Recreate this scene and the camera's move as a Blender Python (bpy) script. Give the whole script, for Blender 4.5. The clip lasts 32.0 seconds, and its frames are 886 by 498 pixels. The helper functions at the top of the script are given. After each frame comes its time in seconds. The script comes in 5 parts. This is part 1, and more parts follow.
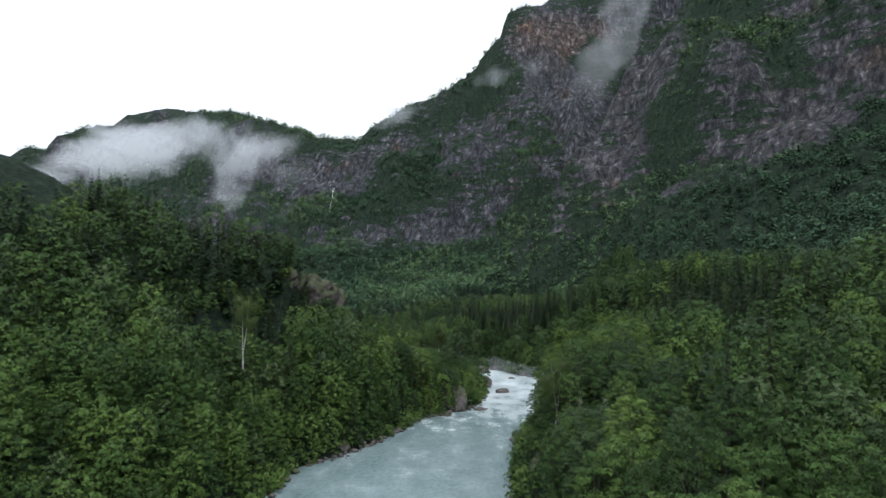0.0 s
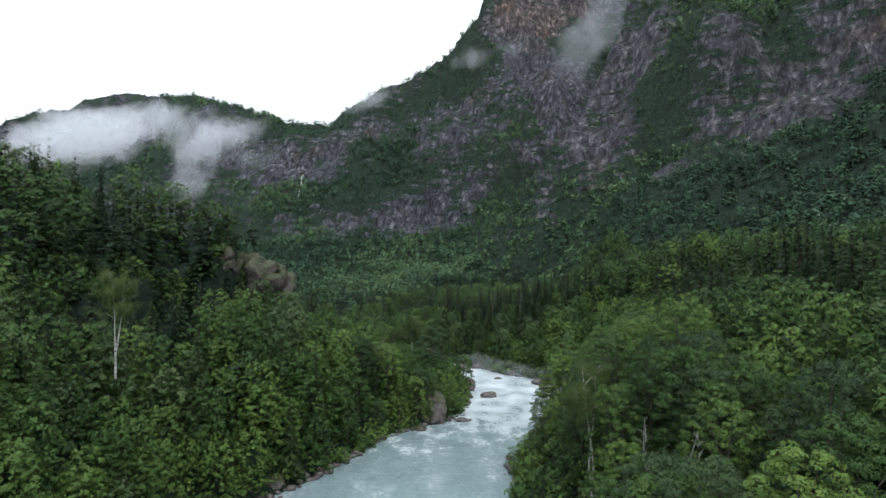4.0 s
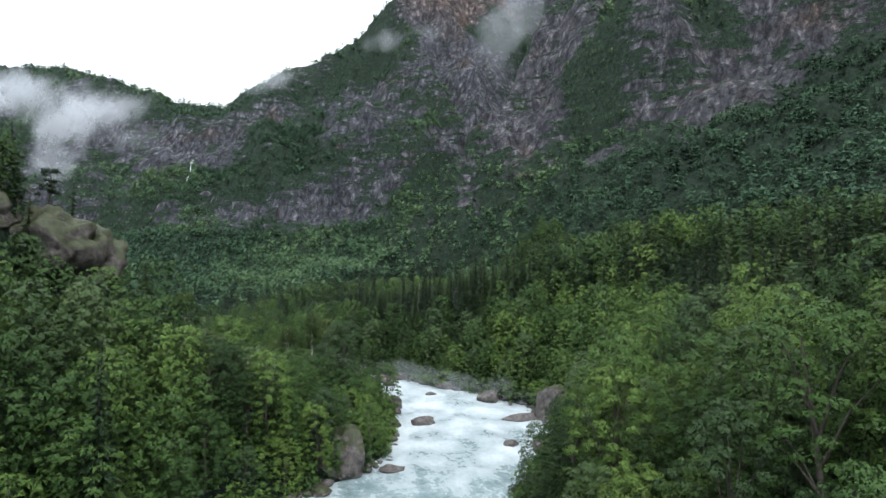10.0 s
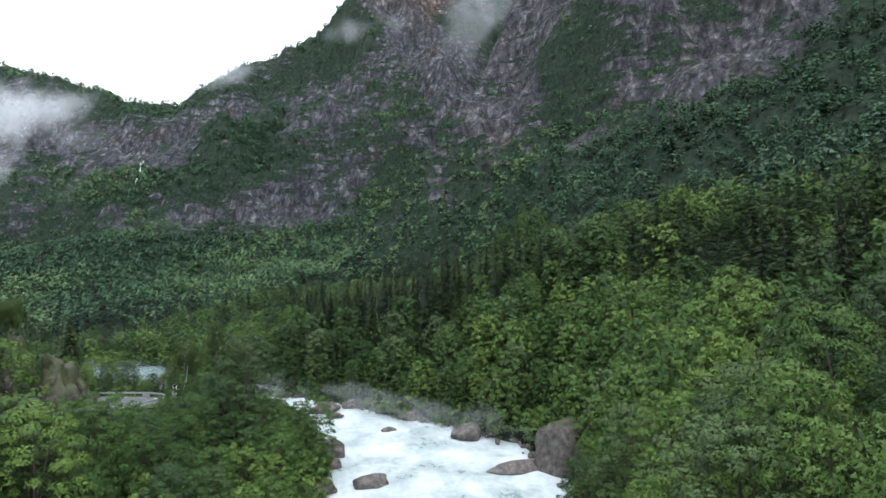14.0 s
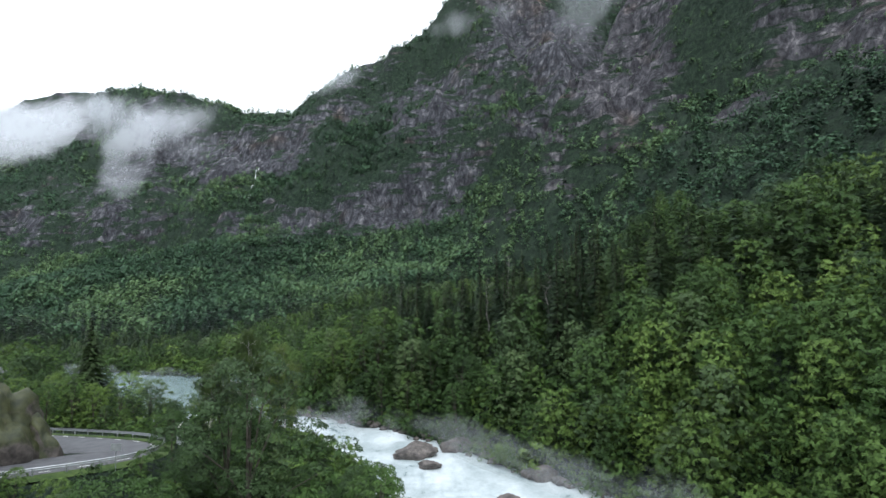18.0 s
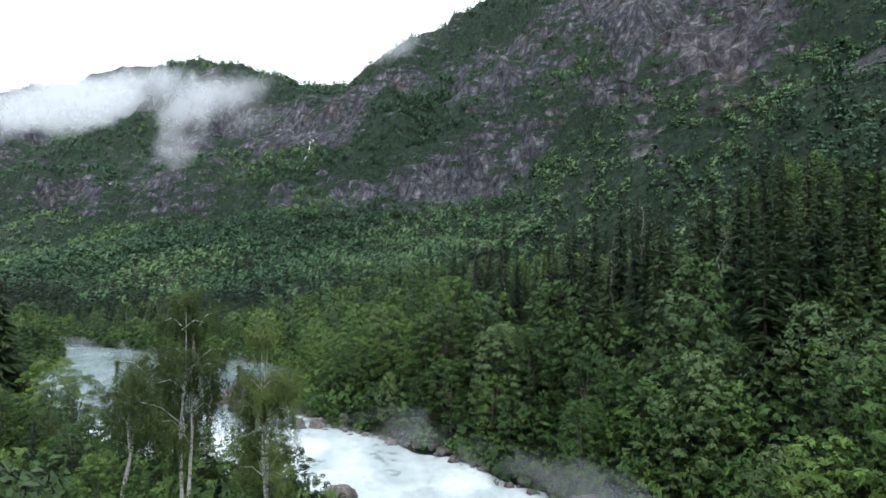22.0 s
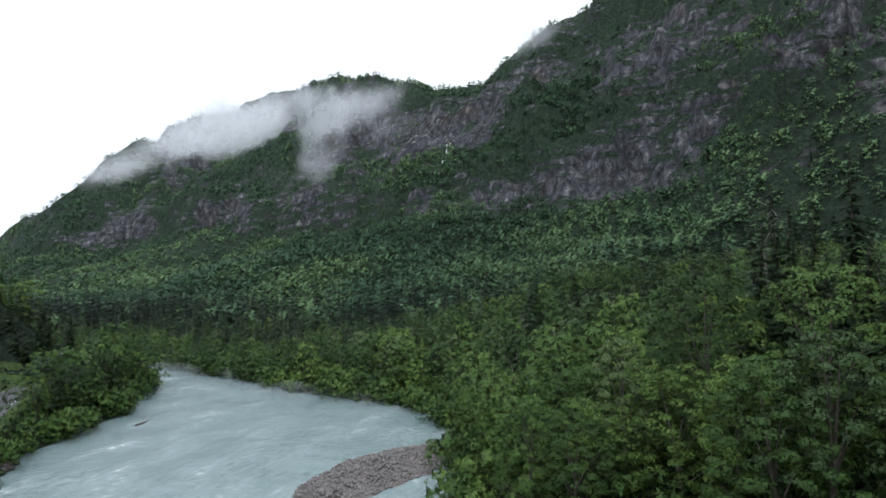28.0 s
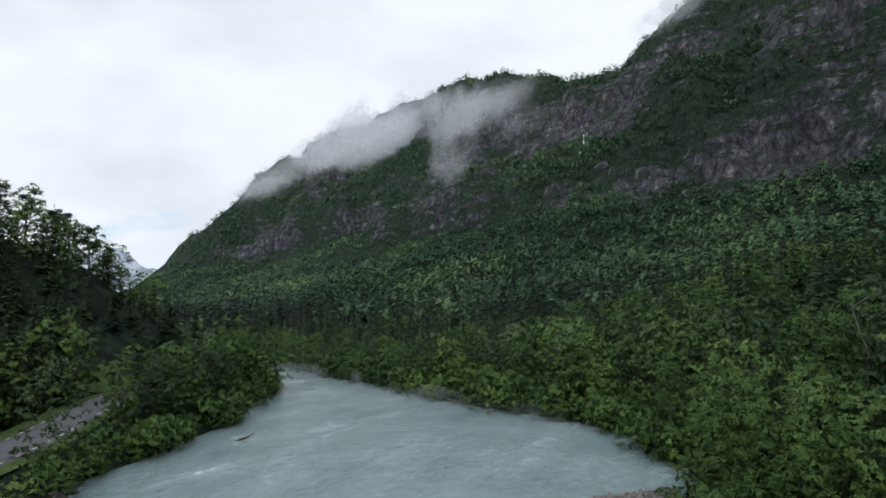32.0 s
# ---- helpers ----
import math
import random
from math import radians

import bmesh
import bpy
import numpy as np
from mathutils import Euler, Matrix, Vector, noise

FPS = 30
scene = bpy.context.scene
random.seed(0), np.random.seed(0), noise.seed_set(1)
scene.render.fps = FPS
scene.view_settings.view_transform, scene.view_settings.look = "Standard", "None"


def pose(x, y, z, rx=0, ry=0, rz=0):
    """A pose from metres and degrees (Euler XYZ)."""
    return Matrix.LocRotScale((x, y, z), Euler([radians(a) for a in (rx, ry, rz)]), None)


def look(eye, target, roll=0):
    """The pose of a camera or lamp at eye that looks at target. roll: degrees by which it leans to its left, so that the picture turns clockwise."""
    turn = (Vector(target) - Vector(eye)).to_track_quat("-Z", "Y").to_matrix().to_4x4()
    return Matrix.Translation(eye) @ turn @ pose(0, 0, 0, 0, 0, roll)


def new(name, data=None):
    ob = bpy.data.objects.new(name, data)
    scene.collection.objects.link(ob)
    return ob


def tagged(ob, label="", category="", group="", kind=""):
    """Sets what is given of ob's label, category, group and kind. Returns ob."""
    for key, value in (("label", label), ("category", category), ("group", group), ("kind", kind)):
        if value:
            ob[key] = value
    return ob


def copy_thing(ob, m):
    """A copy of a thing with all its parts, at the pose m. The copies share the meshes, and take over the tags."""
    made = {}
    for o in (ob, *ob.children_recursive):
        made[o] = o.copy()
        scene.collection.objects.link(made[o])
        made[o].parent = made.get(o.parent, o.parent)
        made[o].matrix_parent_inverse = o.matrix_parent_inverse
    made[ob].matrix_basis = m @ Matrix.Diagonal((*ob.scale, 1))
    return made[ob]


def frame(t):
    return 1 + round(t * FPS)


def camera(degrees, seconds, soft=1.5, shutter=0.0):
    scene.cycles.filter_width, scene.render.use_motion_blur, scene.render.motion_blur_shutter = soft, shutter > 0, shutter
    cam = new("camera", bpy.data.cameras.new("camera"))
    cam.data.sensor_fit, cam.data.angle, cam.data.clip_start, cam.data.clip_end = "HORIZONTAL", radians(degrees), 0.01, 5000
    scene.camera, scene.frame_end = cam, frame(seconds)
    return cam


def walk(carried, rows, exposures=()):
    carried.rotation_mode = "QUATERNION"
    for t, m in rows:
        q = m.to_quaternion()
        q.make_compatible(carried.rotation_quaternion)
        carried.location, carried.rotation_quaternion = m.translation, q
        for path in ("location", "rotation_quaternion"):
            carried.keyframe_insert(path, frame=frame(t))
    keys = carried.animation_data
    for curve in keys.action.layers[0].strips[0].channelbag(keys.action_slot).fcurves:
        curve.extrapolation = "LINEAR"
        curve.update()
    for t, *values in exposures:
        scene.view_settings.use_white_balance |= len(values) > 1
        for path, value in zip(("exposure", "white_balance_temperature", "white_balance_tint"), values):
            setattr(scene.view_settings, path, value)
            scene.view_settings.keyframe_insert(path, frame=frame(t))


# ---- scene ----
cam = camera(73.97, 32.0)
PATH = [
    (0, pose(-0.00, -0.00, 44.95, 92.54, -0.80, 0.18)),
    (1, pose(0.06, 10.29, 43.73, 92.44, -0.77, -1.30)),
    (2, pose(0.33, 20.76, 42.58, 92.29, -0.68, -2.09)),
    (3, pose(0.85, 31.27, 41.44, 92.13, -0.65, -2.14)),
    (3.5, pose(1.05, 36.53, 40.83, 92.08, -0.58, -2.10)),
    (5.5, pose(0.16, 56.45, 38.05, 92.01, -0.56, -3.01)),
    (6, pose(-0.03, 61.35, 37.50, 92.04, -0.65, -4.14)),
    (7, pose(-0.13, 71.10, 36.46, 92.07, -0.62, -5.07)),
    (8, pose(0.03, 80.96, 35.38, 92.14, -0.68, -6.14)),
    (9, pose(0.50, 90.46, 34.07, 92.23, -0.72, -6.82)),
    (9.5, pose(0.89, 95.15, 33.50, 92.40, -0.79, -8.51)),
    (10, pose(1.45, 99.89, 32.95, 92.49, -0.85, -11.07)),
    (11, pose(3.47, 109.76, 32.25, 92.55, -0.57, -12.86)),
    (12, pose(6.35, 119.97, 31.78, 92.65, -0.08, -13.28)),
    (13, pose(9.85, 130.42, 31.06, 92.82, 0.38, -13.90)),
    (13.5, pose(11.54, 135.66, 30.72, 92.85, 0.54, -14.00)),
    (15.5, pose(16.67, 156.20, 29.44, 93.25, 1.50, -8.37)),
    (16, pose(17.52, 161.48, 29.07, 93.44, 1.49, -6.78)),
    (17, pose(18.34, 172.03, 28.43, 93.59, 1.51, -3.91)),
    (18, pose(18.51, 182.42, 27.89, 93.59, 1.07, -2.53)),
    (19, pose(18.26, 193.15, 27.32, 93.32, 0.61, -2.63)),
    (20, pose(17.41, 203.98, 26.35, 92.79, 0.04, -2.50)),
    (21, pose(15.90, 214.48, 24.94, 92.33, -0.62, -1.25)),
    (22, pose(13.20, 224.68, 24.18, 92.08, -0.70, 2.59)),
    (23, pose(10.36, 234.06, 23.54, 91.91, -0.55, 3.91)),
    (24, pose(7.95, 242.67, 23.75, 92.43, -0.94, 2.89)),
    (25, pose(5.98, 250.74, 23.94, 92.77, -1.08, 1.60)),
    (26, pose(3.73, 258.89, 24.04, 92.75, -0.99, 3.94)),
    (26.5, pose(2.32, 263.17, 23.94, 92.68, -0.62, 9.04)),
    (28.5, pose(-3.70, 277.30, 22.16, 93.09, 0.84, 16.19)),
    (29, pose(-5.22, 280.60, 21.99, 93.18, 0.94, 16.94)),
    (29.5, pose(-6.86, 283.89, 21.84, 93.31, 1.21, 21.10)),
    (30, pose(-8.63, 287.07, 21.50, 93.53, 1.48, 24.90)),
    (31, pose(-12.56, 293.22, 19.97, 93.71, 1.81, 27.84)),
    (32, pose(-17.07, 299.33, 17.64, 93.99, 2.09, 28.89)),
]
EXPOSURES = [(0, -0.15, 5950, 10), (3.5, 0.0, 5950, 10), (6, 0.15, 5950, 10), (9, 0.3, 5950, 10), (13, 0.46, 5950, 10), (19, 0.30, 5950, 10), (23, 0.50, 5950, 10), (26.5, 0.42, 5950, 10), (28.5, -0.25, 6000, 10), (30, -0.5, 6050, 10), (32, -0.57, 6050, 10)]
walk(cam, PATH, EXPOSURES)

# ---- light ----
SUN_ELEVATION, SUN_TURN = radians(66), radians(155)
world = bpy.data.worlds.new("overcast")
scene.world = world
world.use_nodes = True


def link(tree, a, b):
    tree.links.new(a, b)


def build_world():
    t = world.node_tree
    t.nodes.clear()
    out, bg = t.nodes.new("ShaderNodeOutputWorld"), t.nodes.new("ShaderNodeBackground")
    sky = t.nodes.new("ShaderNodeTexSky")
    sky.sky_type, sky.sun_disc = "NISHITA", False
    sky.sun_elevation, sky.sun_rotation = SUN_ELEVATION, SUN_TURN
    dim = t.nodes.new("ShaderNodeVectorMath")
    dim.operation = "SCALE"
    dim.inputs["Scale"].default_value = 0.15
    co, mp = t.nodes.new("ShaderNodeTexCoord"), t.nodes.new("ShaderNodeMapping")
    mp.inputs["Scale"].default_value = (1.0, 1.0, 2.4)
    cloud, shade = t.nodes.new("ShaderNodeTexNoise"), t.nodes.new("ShaderNodeTexNoise")
    cloud.inputs["Scale"].default_value, cloud.inputs["Detail"].default_value = 2.6, 7
    shade.inputs["Scale"].default_value, shade.inputs["Detail"].default_value = 1.7, 5
    cover = t.nodes.new("ShaderNodeValToRGB")
    cover.color_ramp.elements[0].position, cover.color_ramp.elements[1].position = 0.26, 0.36
    grey = t.nodes.new("ShaderNodeValToRGB")
    grey.color_ramp.elements[0].position, grey.color_ramp.elements[1].position = 0.36, 0.58
    grey.color_ramp.elements[0].color = (0.70, 0.73, 0.77, 1)
    grey.color_ramp.elements[1].color = (0.98, 0.99, 1.0, 1)
    mix = t.nodes.new("ShaderNodeMix")
    mix.data_type = "RGBA"
    link(t, co.outputs["Generated"], mp.inputs["Vector"])
    link(t, mp.outputs["Vector"], cloud.inputs["Vector"])
    link(t, mp.outputs["Vector"], shade.inputs["Vector"])
    link(t, sky.outputs["Color"], dim.inputs[0])
    link(t, cloud.outputs["Fac"], cover.inputs["Fac"])
    link(t, shade.outputs["Fac"], grey.inputs["Fac"])
    link(t, cover.outputs["Color"], mix.inputs["Factor"])
    link(t, dim.outputs["Vector"], mix.inputs["A"])
    link(t, grey.outputs["Color"], mix.inputs["B"])
    link(t, mix.outputs["Result"], bg.inputs["Color"])
    bg.inputs["Strength"].default_value = 1.45
    link(t, bg.outputs["Background"], out.inputs["Surface"])


build_world()
sun = new("sun", bpy.data.lights.new("sun", "SUN"))
sun.data.energy, sun.data.angle, sun.data.color = 1.5, radians(25), (1.0, 0.97, 0.92)
sun.matrix_world = look((0, 0, 500), (-math.sin(SUN_TURN) * math.cos(SUN_ELEVATION), -math.cos(SUN_TURN) * math.cos(SUN_ELEVATION), 500 - math.sin(SUN_ELEVATION)))


# ---- materials ----
def shader(name, rough=0.7, spec=0.3):
    m = bpy.data.materials.new(name)
    m.use_nodes = True
    t = m.node_tree
    b = t.nodes["Principled BSDF"]
    b.inputs["Roughness"].default_value = rough
    b.inputs["Specular IOR Level"].default_value = spec
    return m, t, b


def node(t, kind, **values):
    n = t.nodes.new(kind)
    for k, v in values.items():
        n.inputs[k.replace("_", " ")].default_value = v
    return n


def ramp(t, fac, stops):
    r = t.nodes.new("ShaderNodeValToRGB")
    e = r.color_ramp.elements
    while len(e) < len(stops):
        e.new(0.5)
    for el, (p, c) in zip(e, stops):
        el.position, el.color = p, (*c, 1)
    link(t, fac, r.inputs["Fac"])
    return r.outputs["Color"]


def blend(t, fac, a, b, how="MIX"):
    n = t.nodes.new("ShaderNodeMix")
    n.data_type, n.blend_type = "RGBA", how
    for key, v in (("Factor", fac), ("A", a), ("B", b)):
        if isinstance(v, (int, float)):
            n.inputs[key].default_value = v
        elif isinstance(v, tuple):
            n.inputs[key].default_value = (*v, 1)
        else:
            link(t, v, n.inputs[key])
    return n.outputs["Result"]


def place(t):
    return t.nodes.new("ShaderNodeNewGeometry").outputs["Position"]


def noise_at(t, co, scale, detail=4, rough=0.55, stretch=None):
    if stretch:
        mp = t.nodes.new("ShaderNodeMapping")
        mp.inputs["Scale"].default_value = stretch
        link(t, co, mp.inputs["Vector"])
        co = mp.outputs["Vector"]
    n = node(t, "ShaderNodeTexNoise", Scale=scale, Detail=detail, Roughness=rough)
    link(t, co, n.inputs["Vector"])
    return n.outputs["Fac"]


def maths(t, how, a, b=0.0, clamp=False):
    n = t.nodes.new("ShaderNodeMath")
    n.operation, n.use_clamp = how, clamp
    for i, v in enumerate((a, b)):
        if isinstance(v, (int, float)):
            n.inputs[i].default_value = v
        else:
            link(t, v, n.inputs[i])
    return n.outputs["Value"]


def bump(t, b, height, strength, distance):
    n = node(t, "ShaderNodeBump", Strength=strength, Distance=distance)
    link(t, height, n.inputs["Height"])
    link(t, n.outputs["Normal"], b.inputs["Normal"])


def leaf_material(name, dark, mid, light, by_place, per_metre, gaps=0.0, stretch=None, flutter=0.62, thin_share=0.09):
    """Leaves: a tint for each tree and for each leaf, gaps between the leaves of a spray, and some light through them."""
    m, t, b = shader(name, 0.55, 0.16)
    geo = t.nodes.new("ShaderNodeNewGeometry")
    if by_place:
        tint = t.nodes.new("ShaderNodeAttribute")
        tint.attribute_name = "tint"
        tree = tint.outputs["Fac"]
    else:
        tree = t.nodes.new("ShaderNodeObjectInfo").outputs["Random"]
    co = geo.outputs["Position"]
    if stretch:
        mp = t.nodes.new("ShaderNodeMapping")
        mp.inputs["Scale"].default_value = stretch
        link(t, co, mp.inputs["Vector"])
        co = mp.outputs["Vector"]
    cell = node(t, "ShaderNodeTexVoronoi", Scale=per_metre, Randomness=1.0)
    link(t, co, cell.inputs["Vector"])
    each = t.nodes.new("ShaderNodeSeparateColor")
    link(t, cell.outputs["Color"], each.inputs["Color"])
    fac = maths(t, "MULTIPLY", tree, 0.80)
    fac = maths(t, "ADD", fac, maths(t, "MULTIPLY", geo.outputs["Random Per Island"], 0.06))
    fac = maths(t, "ADD", fac, maths(t, "MULTIPLY", each.outputs["Red"], 0.17), True)
    col = ramp(t, fac, [(0.0, dark), (0.5, mid), (1.0, light)])
    link(t, col, b.inputs["Base Color"])
    turned, lean = t.nodes.new("ShaderNodeVectorMath"), t.nodes.new("ShaderNodeVectorMath")
    turned.operation, lean.operation = "MULTIPLY_ADD", "ADD"
    turned.inputs[1].default_value, turned.inputs[2].default_value = (flutter,) * 3, (-0.5 * flutter, -0.5 * flutter, -0.4 * flutter)
    link(t, cell.outputs["Color"], turned.inputs[0])
    outward, to_world, own = t.nodes.new("ShaderNodeAttribute"), t.nodes.new("ShaderNodeVectorTransform"), t.nodes.new("ShaderNodeVectorMath")
    outward.attribute_name = "outward"
    to_world.vector_type, to_world.convert_from, to_world.convert_to = "NORMAL", "OBJECT", "WORLD"
    link(t, outward.outputs["Vector"], to_world.inputs["Vector"])
    own.operation = "MULTIPLY_ADD"
    own.inputs[1].default_value = (0.15, 0.15, 0.15)
    link(t, geo.outputs["Normal"], own.inputs[0])
    link(t, to_world.outputs["Vector"], own.inputs[2])
    link(t, own.outputs["Vector"], lean.inputs[0])
    link(t, turned.outputs["Vector"], lean.inputs[1])
    unit = t.nodes.new("ShaderNodeVectorMath")
    unit.operation = "NORMALIZE"
    link(t, lean.outputs["Vector"], unit.inputs[0])
    link(t, unit.outputs["Vector"], b.inputs["Normal"])
    thin = t.nodes.new("ShaderNodeBsdfTranslucent")
    link(t, col, thin.inputs["Color"])
    link(t, unit.outputs["Vector"], thin.inputs["Normal"])
    mix = t.nodes.new("ShaderNodeMixShader")
    mix.inputs["Fac"].default_value = thin_share
    link(t, b.outputs["BSDF"], mix.inputs[1])
    link(t, thin.outputs["BSDF"], mix.inputs[2])
    shown = mix.outputs["Shader"]
    if gaps:
        clear, cut = t.nodes.new("ShaderNodeBsdfTransparent"), t.nodes.new("ShaderNodeMixShader")
        link(t, maths(t, "GREATER_THAN", cell.outputs["Distance"], gaps), cut.inputs["Fac"])
        link(t, shown, cut.inputs[1])
        link(t, clear.outputs["BSDF"], cut.inputs[2])
        shown = cut.outputs["Shader"]
    link(t, shown, t.nodes["Material Output"].inputs["Surface"])
    return m


BROAD = ((0.015, 0.034, 0.011), (0.060, 0.116, 0.029), (0.155, 0.240, 0.050))
# birch green shifted to pale blue: distance haze put into the leaf colour
HAZED_BIRCH = ((0.025, 0.056, 0.036), (0.072, 0.138, 0.070), (0.165, 0.262, 0.108))
WILLOW = ((0.021, 0.042, 0.018), (0.058, 0.100, 0.038), (0.122, 0.178, 0.068))
SPRUCE = ((0.013, 0.029, 0.014), (0.036, 0.066, 0.027), (0.090, 0.132, 0.046))
pale_near = leaf_material("willow_leaves", *WILLOW, False, 10.0, 0.62)
pale_far = leaf_material("willow_leaves_wood", *WILLOW, True, 8.5, 0.62)
leaf_near = leaf_material("broad_leaves", *BROAD, False, 10.0, 0.62)
leaf_far = leaf_material("broad_leaves_wood", *BROAD, True, 8.5, 0.62)
hazed_leaf_hill = leaf_material("hazed_leaves_hill", *HAZED_BIRCH, True, 1.6, 0.0, None, 0.45)
needle_near = leaf_material("spruce_needles", *SPRUCE, False, 7.0, 0.66)
needle_far = leaf_material("spruce_needles_wood", *SPRUCE, True, 6.0, 0.70)
needle_hill = leaf_material("spruce_needles_hill", (0.007, 0.018, 0.012), (0.014, 0.032, 0.019), (0.030, 0.056, 0.028), True, 1.6, 0.0, None, 0.45)
birch_leaf = leaf_material("birch_leaves", (0.070, 0.112, 0.032), (0.120, 0.180, 0.050), (0.175, 0.240, 0.070), False, 6.0, thin_share=0.3)


def bark_material():
    m, t, b = shader("grey_bark", 0.85)
    co = place(t)
    col = ramp(t, noise_at(t, co, 3.0, 6), [(0.3, (0.035, 0.028, 0.022)), (0.7, (0.13, 0.115, 0.095))])
    link(t, col, b.inputs["Base Color"])
    return m


def birch_bark_material():
    m, t, b = shader("birch_bark", 0.7)
    co = place(t)
    marks = noise_at(t, co, 1.6, 5, 0.7, (1, 1, 3.5))
    link(t, ramp(t, marks, [(0.36, (0.05, 0.045, 0.04)), (0.5, (0.50, 0.48, 0.44)), (0.8, (0.66, 0.64, 0.60))]), b.inputs["Base Color"])
    return m


def ground_material():
    """Forest floor, mountain turf and bare rock where the slope is steep; bluish distance haze is mixed into the
    colours.
    """
    m, t, b = shader("hillside", 0.9, 0.2)
    geo = t.nodes.new("ShaderNodeNewGeometry")
    co = geo.outputs["Position"]
    broad, fine = noise_at(t, co, 0.018, 6, 0.6), maths(t, "ADD", maths(t, "MULTIPLY", noise_at(t, co, 0.30, 9, 0.72), 0.6), maths(t, "MULTIPLY", noise_at(t, co, 1.7, 6, 0.7), 0.4))
    streak = noise_at(t, co, 0.16, 10, 0.74, (1, 1, 0.42))
    ledge = noise_at(t, co, 0.09, 6, 0.62, (0.45, 0.45, 1.7))
    blocks = t.nodes.new("ShaderNodeMapping")
    blocks.inputs["Scale"].default_value = (1, 1, 0.22)
    warped = t.nodes.new("ShaderNodeVectorMath")
    warped.operation = "MULTIPLY_ADD"
    warped.inputs[1].default_value = (9, 9, 9)
    wander = node(t, "ShaderNodeTexNoise", Scale=0.11, Detail=4)
    link(t, co, wander.inputs["Vector"])
    link(t, wander.outputs["Color"], warped.inputs[0])
    link(t, co, warped.inputs[2])
    link(t, warped.outputs["Vector"], blocks.inputs["Vector"])
    joints = node(t, "ShaderNodeTexVoronoi", Scale=0.11)
    joints.feature = "DISTANCE_TO_EDGE"
    link(t, blocks.outputs["Vector"], joints.inputs["Vector"])
    crack = ramp(t, joints.outputs["Distance"], [(0.0, (0.55, 0.55, 0.57)), (0.10, (1, 1, 1))])
    # violet-grey rock, with less red to stand in for blue haze
    rock = ramp(t, streak, [(0.33, (0.015, 0.015, 0.019)), (0.44, (0.044, 0.045, 0.052)), (0.55, (0.098, 0.099, 0.110)), (0.66, (0.28, 0.275, 0.285))])
    rock = blend(t, 1.0, rock, crack, "MULTIPLY")
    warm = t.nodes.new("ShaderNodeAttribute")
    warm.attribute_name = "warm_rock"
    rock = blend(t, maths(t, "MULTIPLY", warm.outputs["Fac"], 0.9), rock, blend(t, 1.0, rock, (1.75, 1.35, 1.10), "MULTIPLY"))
    rust = ramp(t, noise_at(t, co, 0.02, 4), [(0.56, (1, 1, 1)), (0.72, (1.0, 0.80, 0.62))])
    rock = blend(t, 1.0, rock, rust, "MULTIPLY")
    # turf green pulled towards blue, as haze over distance would
    green = ramp(t, fine, [(0.40, (0.007, 0.014, 0.010)), (0.5, (0.022, 0.041, 0.026)), (0.62, (0.058, 0.095, 0.052))])
    green = blend(t, maths(t, "MULTIPLY", broad, 0.35), green, (0.026, 0.034, 0.022))
    bare = t.nodes.new("ShaderNodeAttribute")
    bare.attribute_name = "bare_rock"
    edge = maths(t, "ADD", bare.outputs["Fac"], maths(t, "MULTIPLY", maths(t, "SUBTRACT", fine, 0.5), 1.0))
    edge = maths(t, "ADD", edge, maths(t, "MULTIPLY", maths(t, "SUBTRACT", ledge, 0.54), 3.0))
    fac = ramp(t, edge, [(0.44, (0, 0, 0)), (0.56, (1, 1, 1))])
    link(t, blend(t, fac, green, rock), b.inputs["Base Color"])
    bump(t, b, maths(t, "ADD", maths(t, "ADD", streak, fine), maths(t, "MULTIPLY", joints.outputs["Distance"], 1.2, True)), 0.9, 3.0)
    return m


def boulder_material(name, moss):
    m, t, b = shader(name, 0.6, 0.4)
    geo = t.nodes.new("ShaderNodeNewGeometry")
    co = geo.outputs["Position"]
    split = t.nodes.new("ShaderNodeSeparateXYZ")
    link(t, geo.outputs["Normal"], split.inputs["Vector"])
    grain, patch = noise_at(t, co, 1.1, 8, 0.65), noise_at(t, co, 0.45, 5)
    col = ramp(t, grain, [(0.3, (0.030, 0.026, 0.024)), (0.5, (0.105, 0.092, 0.083)), (0.72, (0.21, 0.185, 0.165))])
    mossy = ramp(t, grain, [(0.3, (0.016, 0.023, 0.010)), (0.7, (0.080, 0.086, 0.034))])
    up = maths(t, "ADD", split.outputs["Z"], maths(t, "MULTIPLY", patch, 0.9))
    fac = ramp(t, up, [(1.25 - moss, (0, 0, 0)), (1.40 - moss, (1, 1, 1))]) if moss else 0.0
    link(t, blend(t, fac, col, mossy), b.inputs["Base Color"])
    bump(t, b, grain, 0.7, 0.25)
    return m


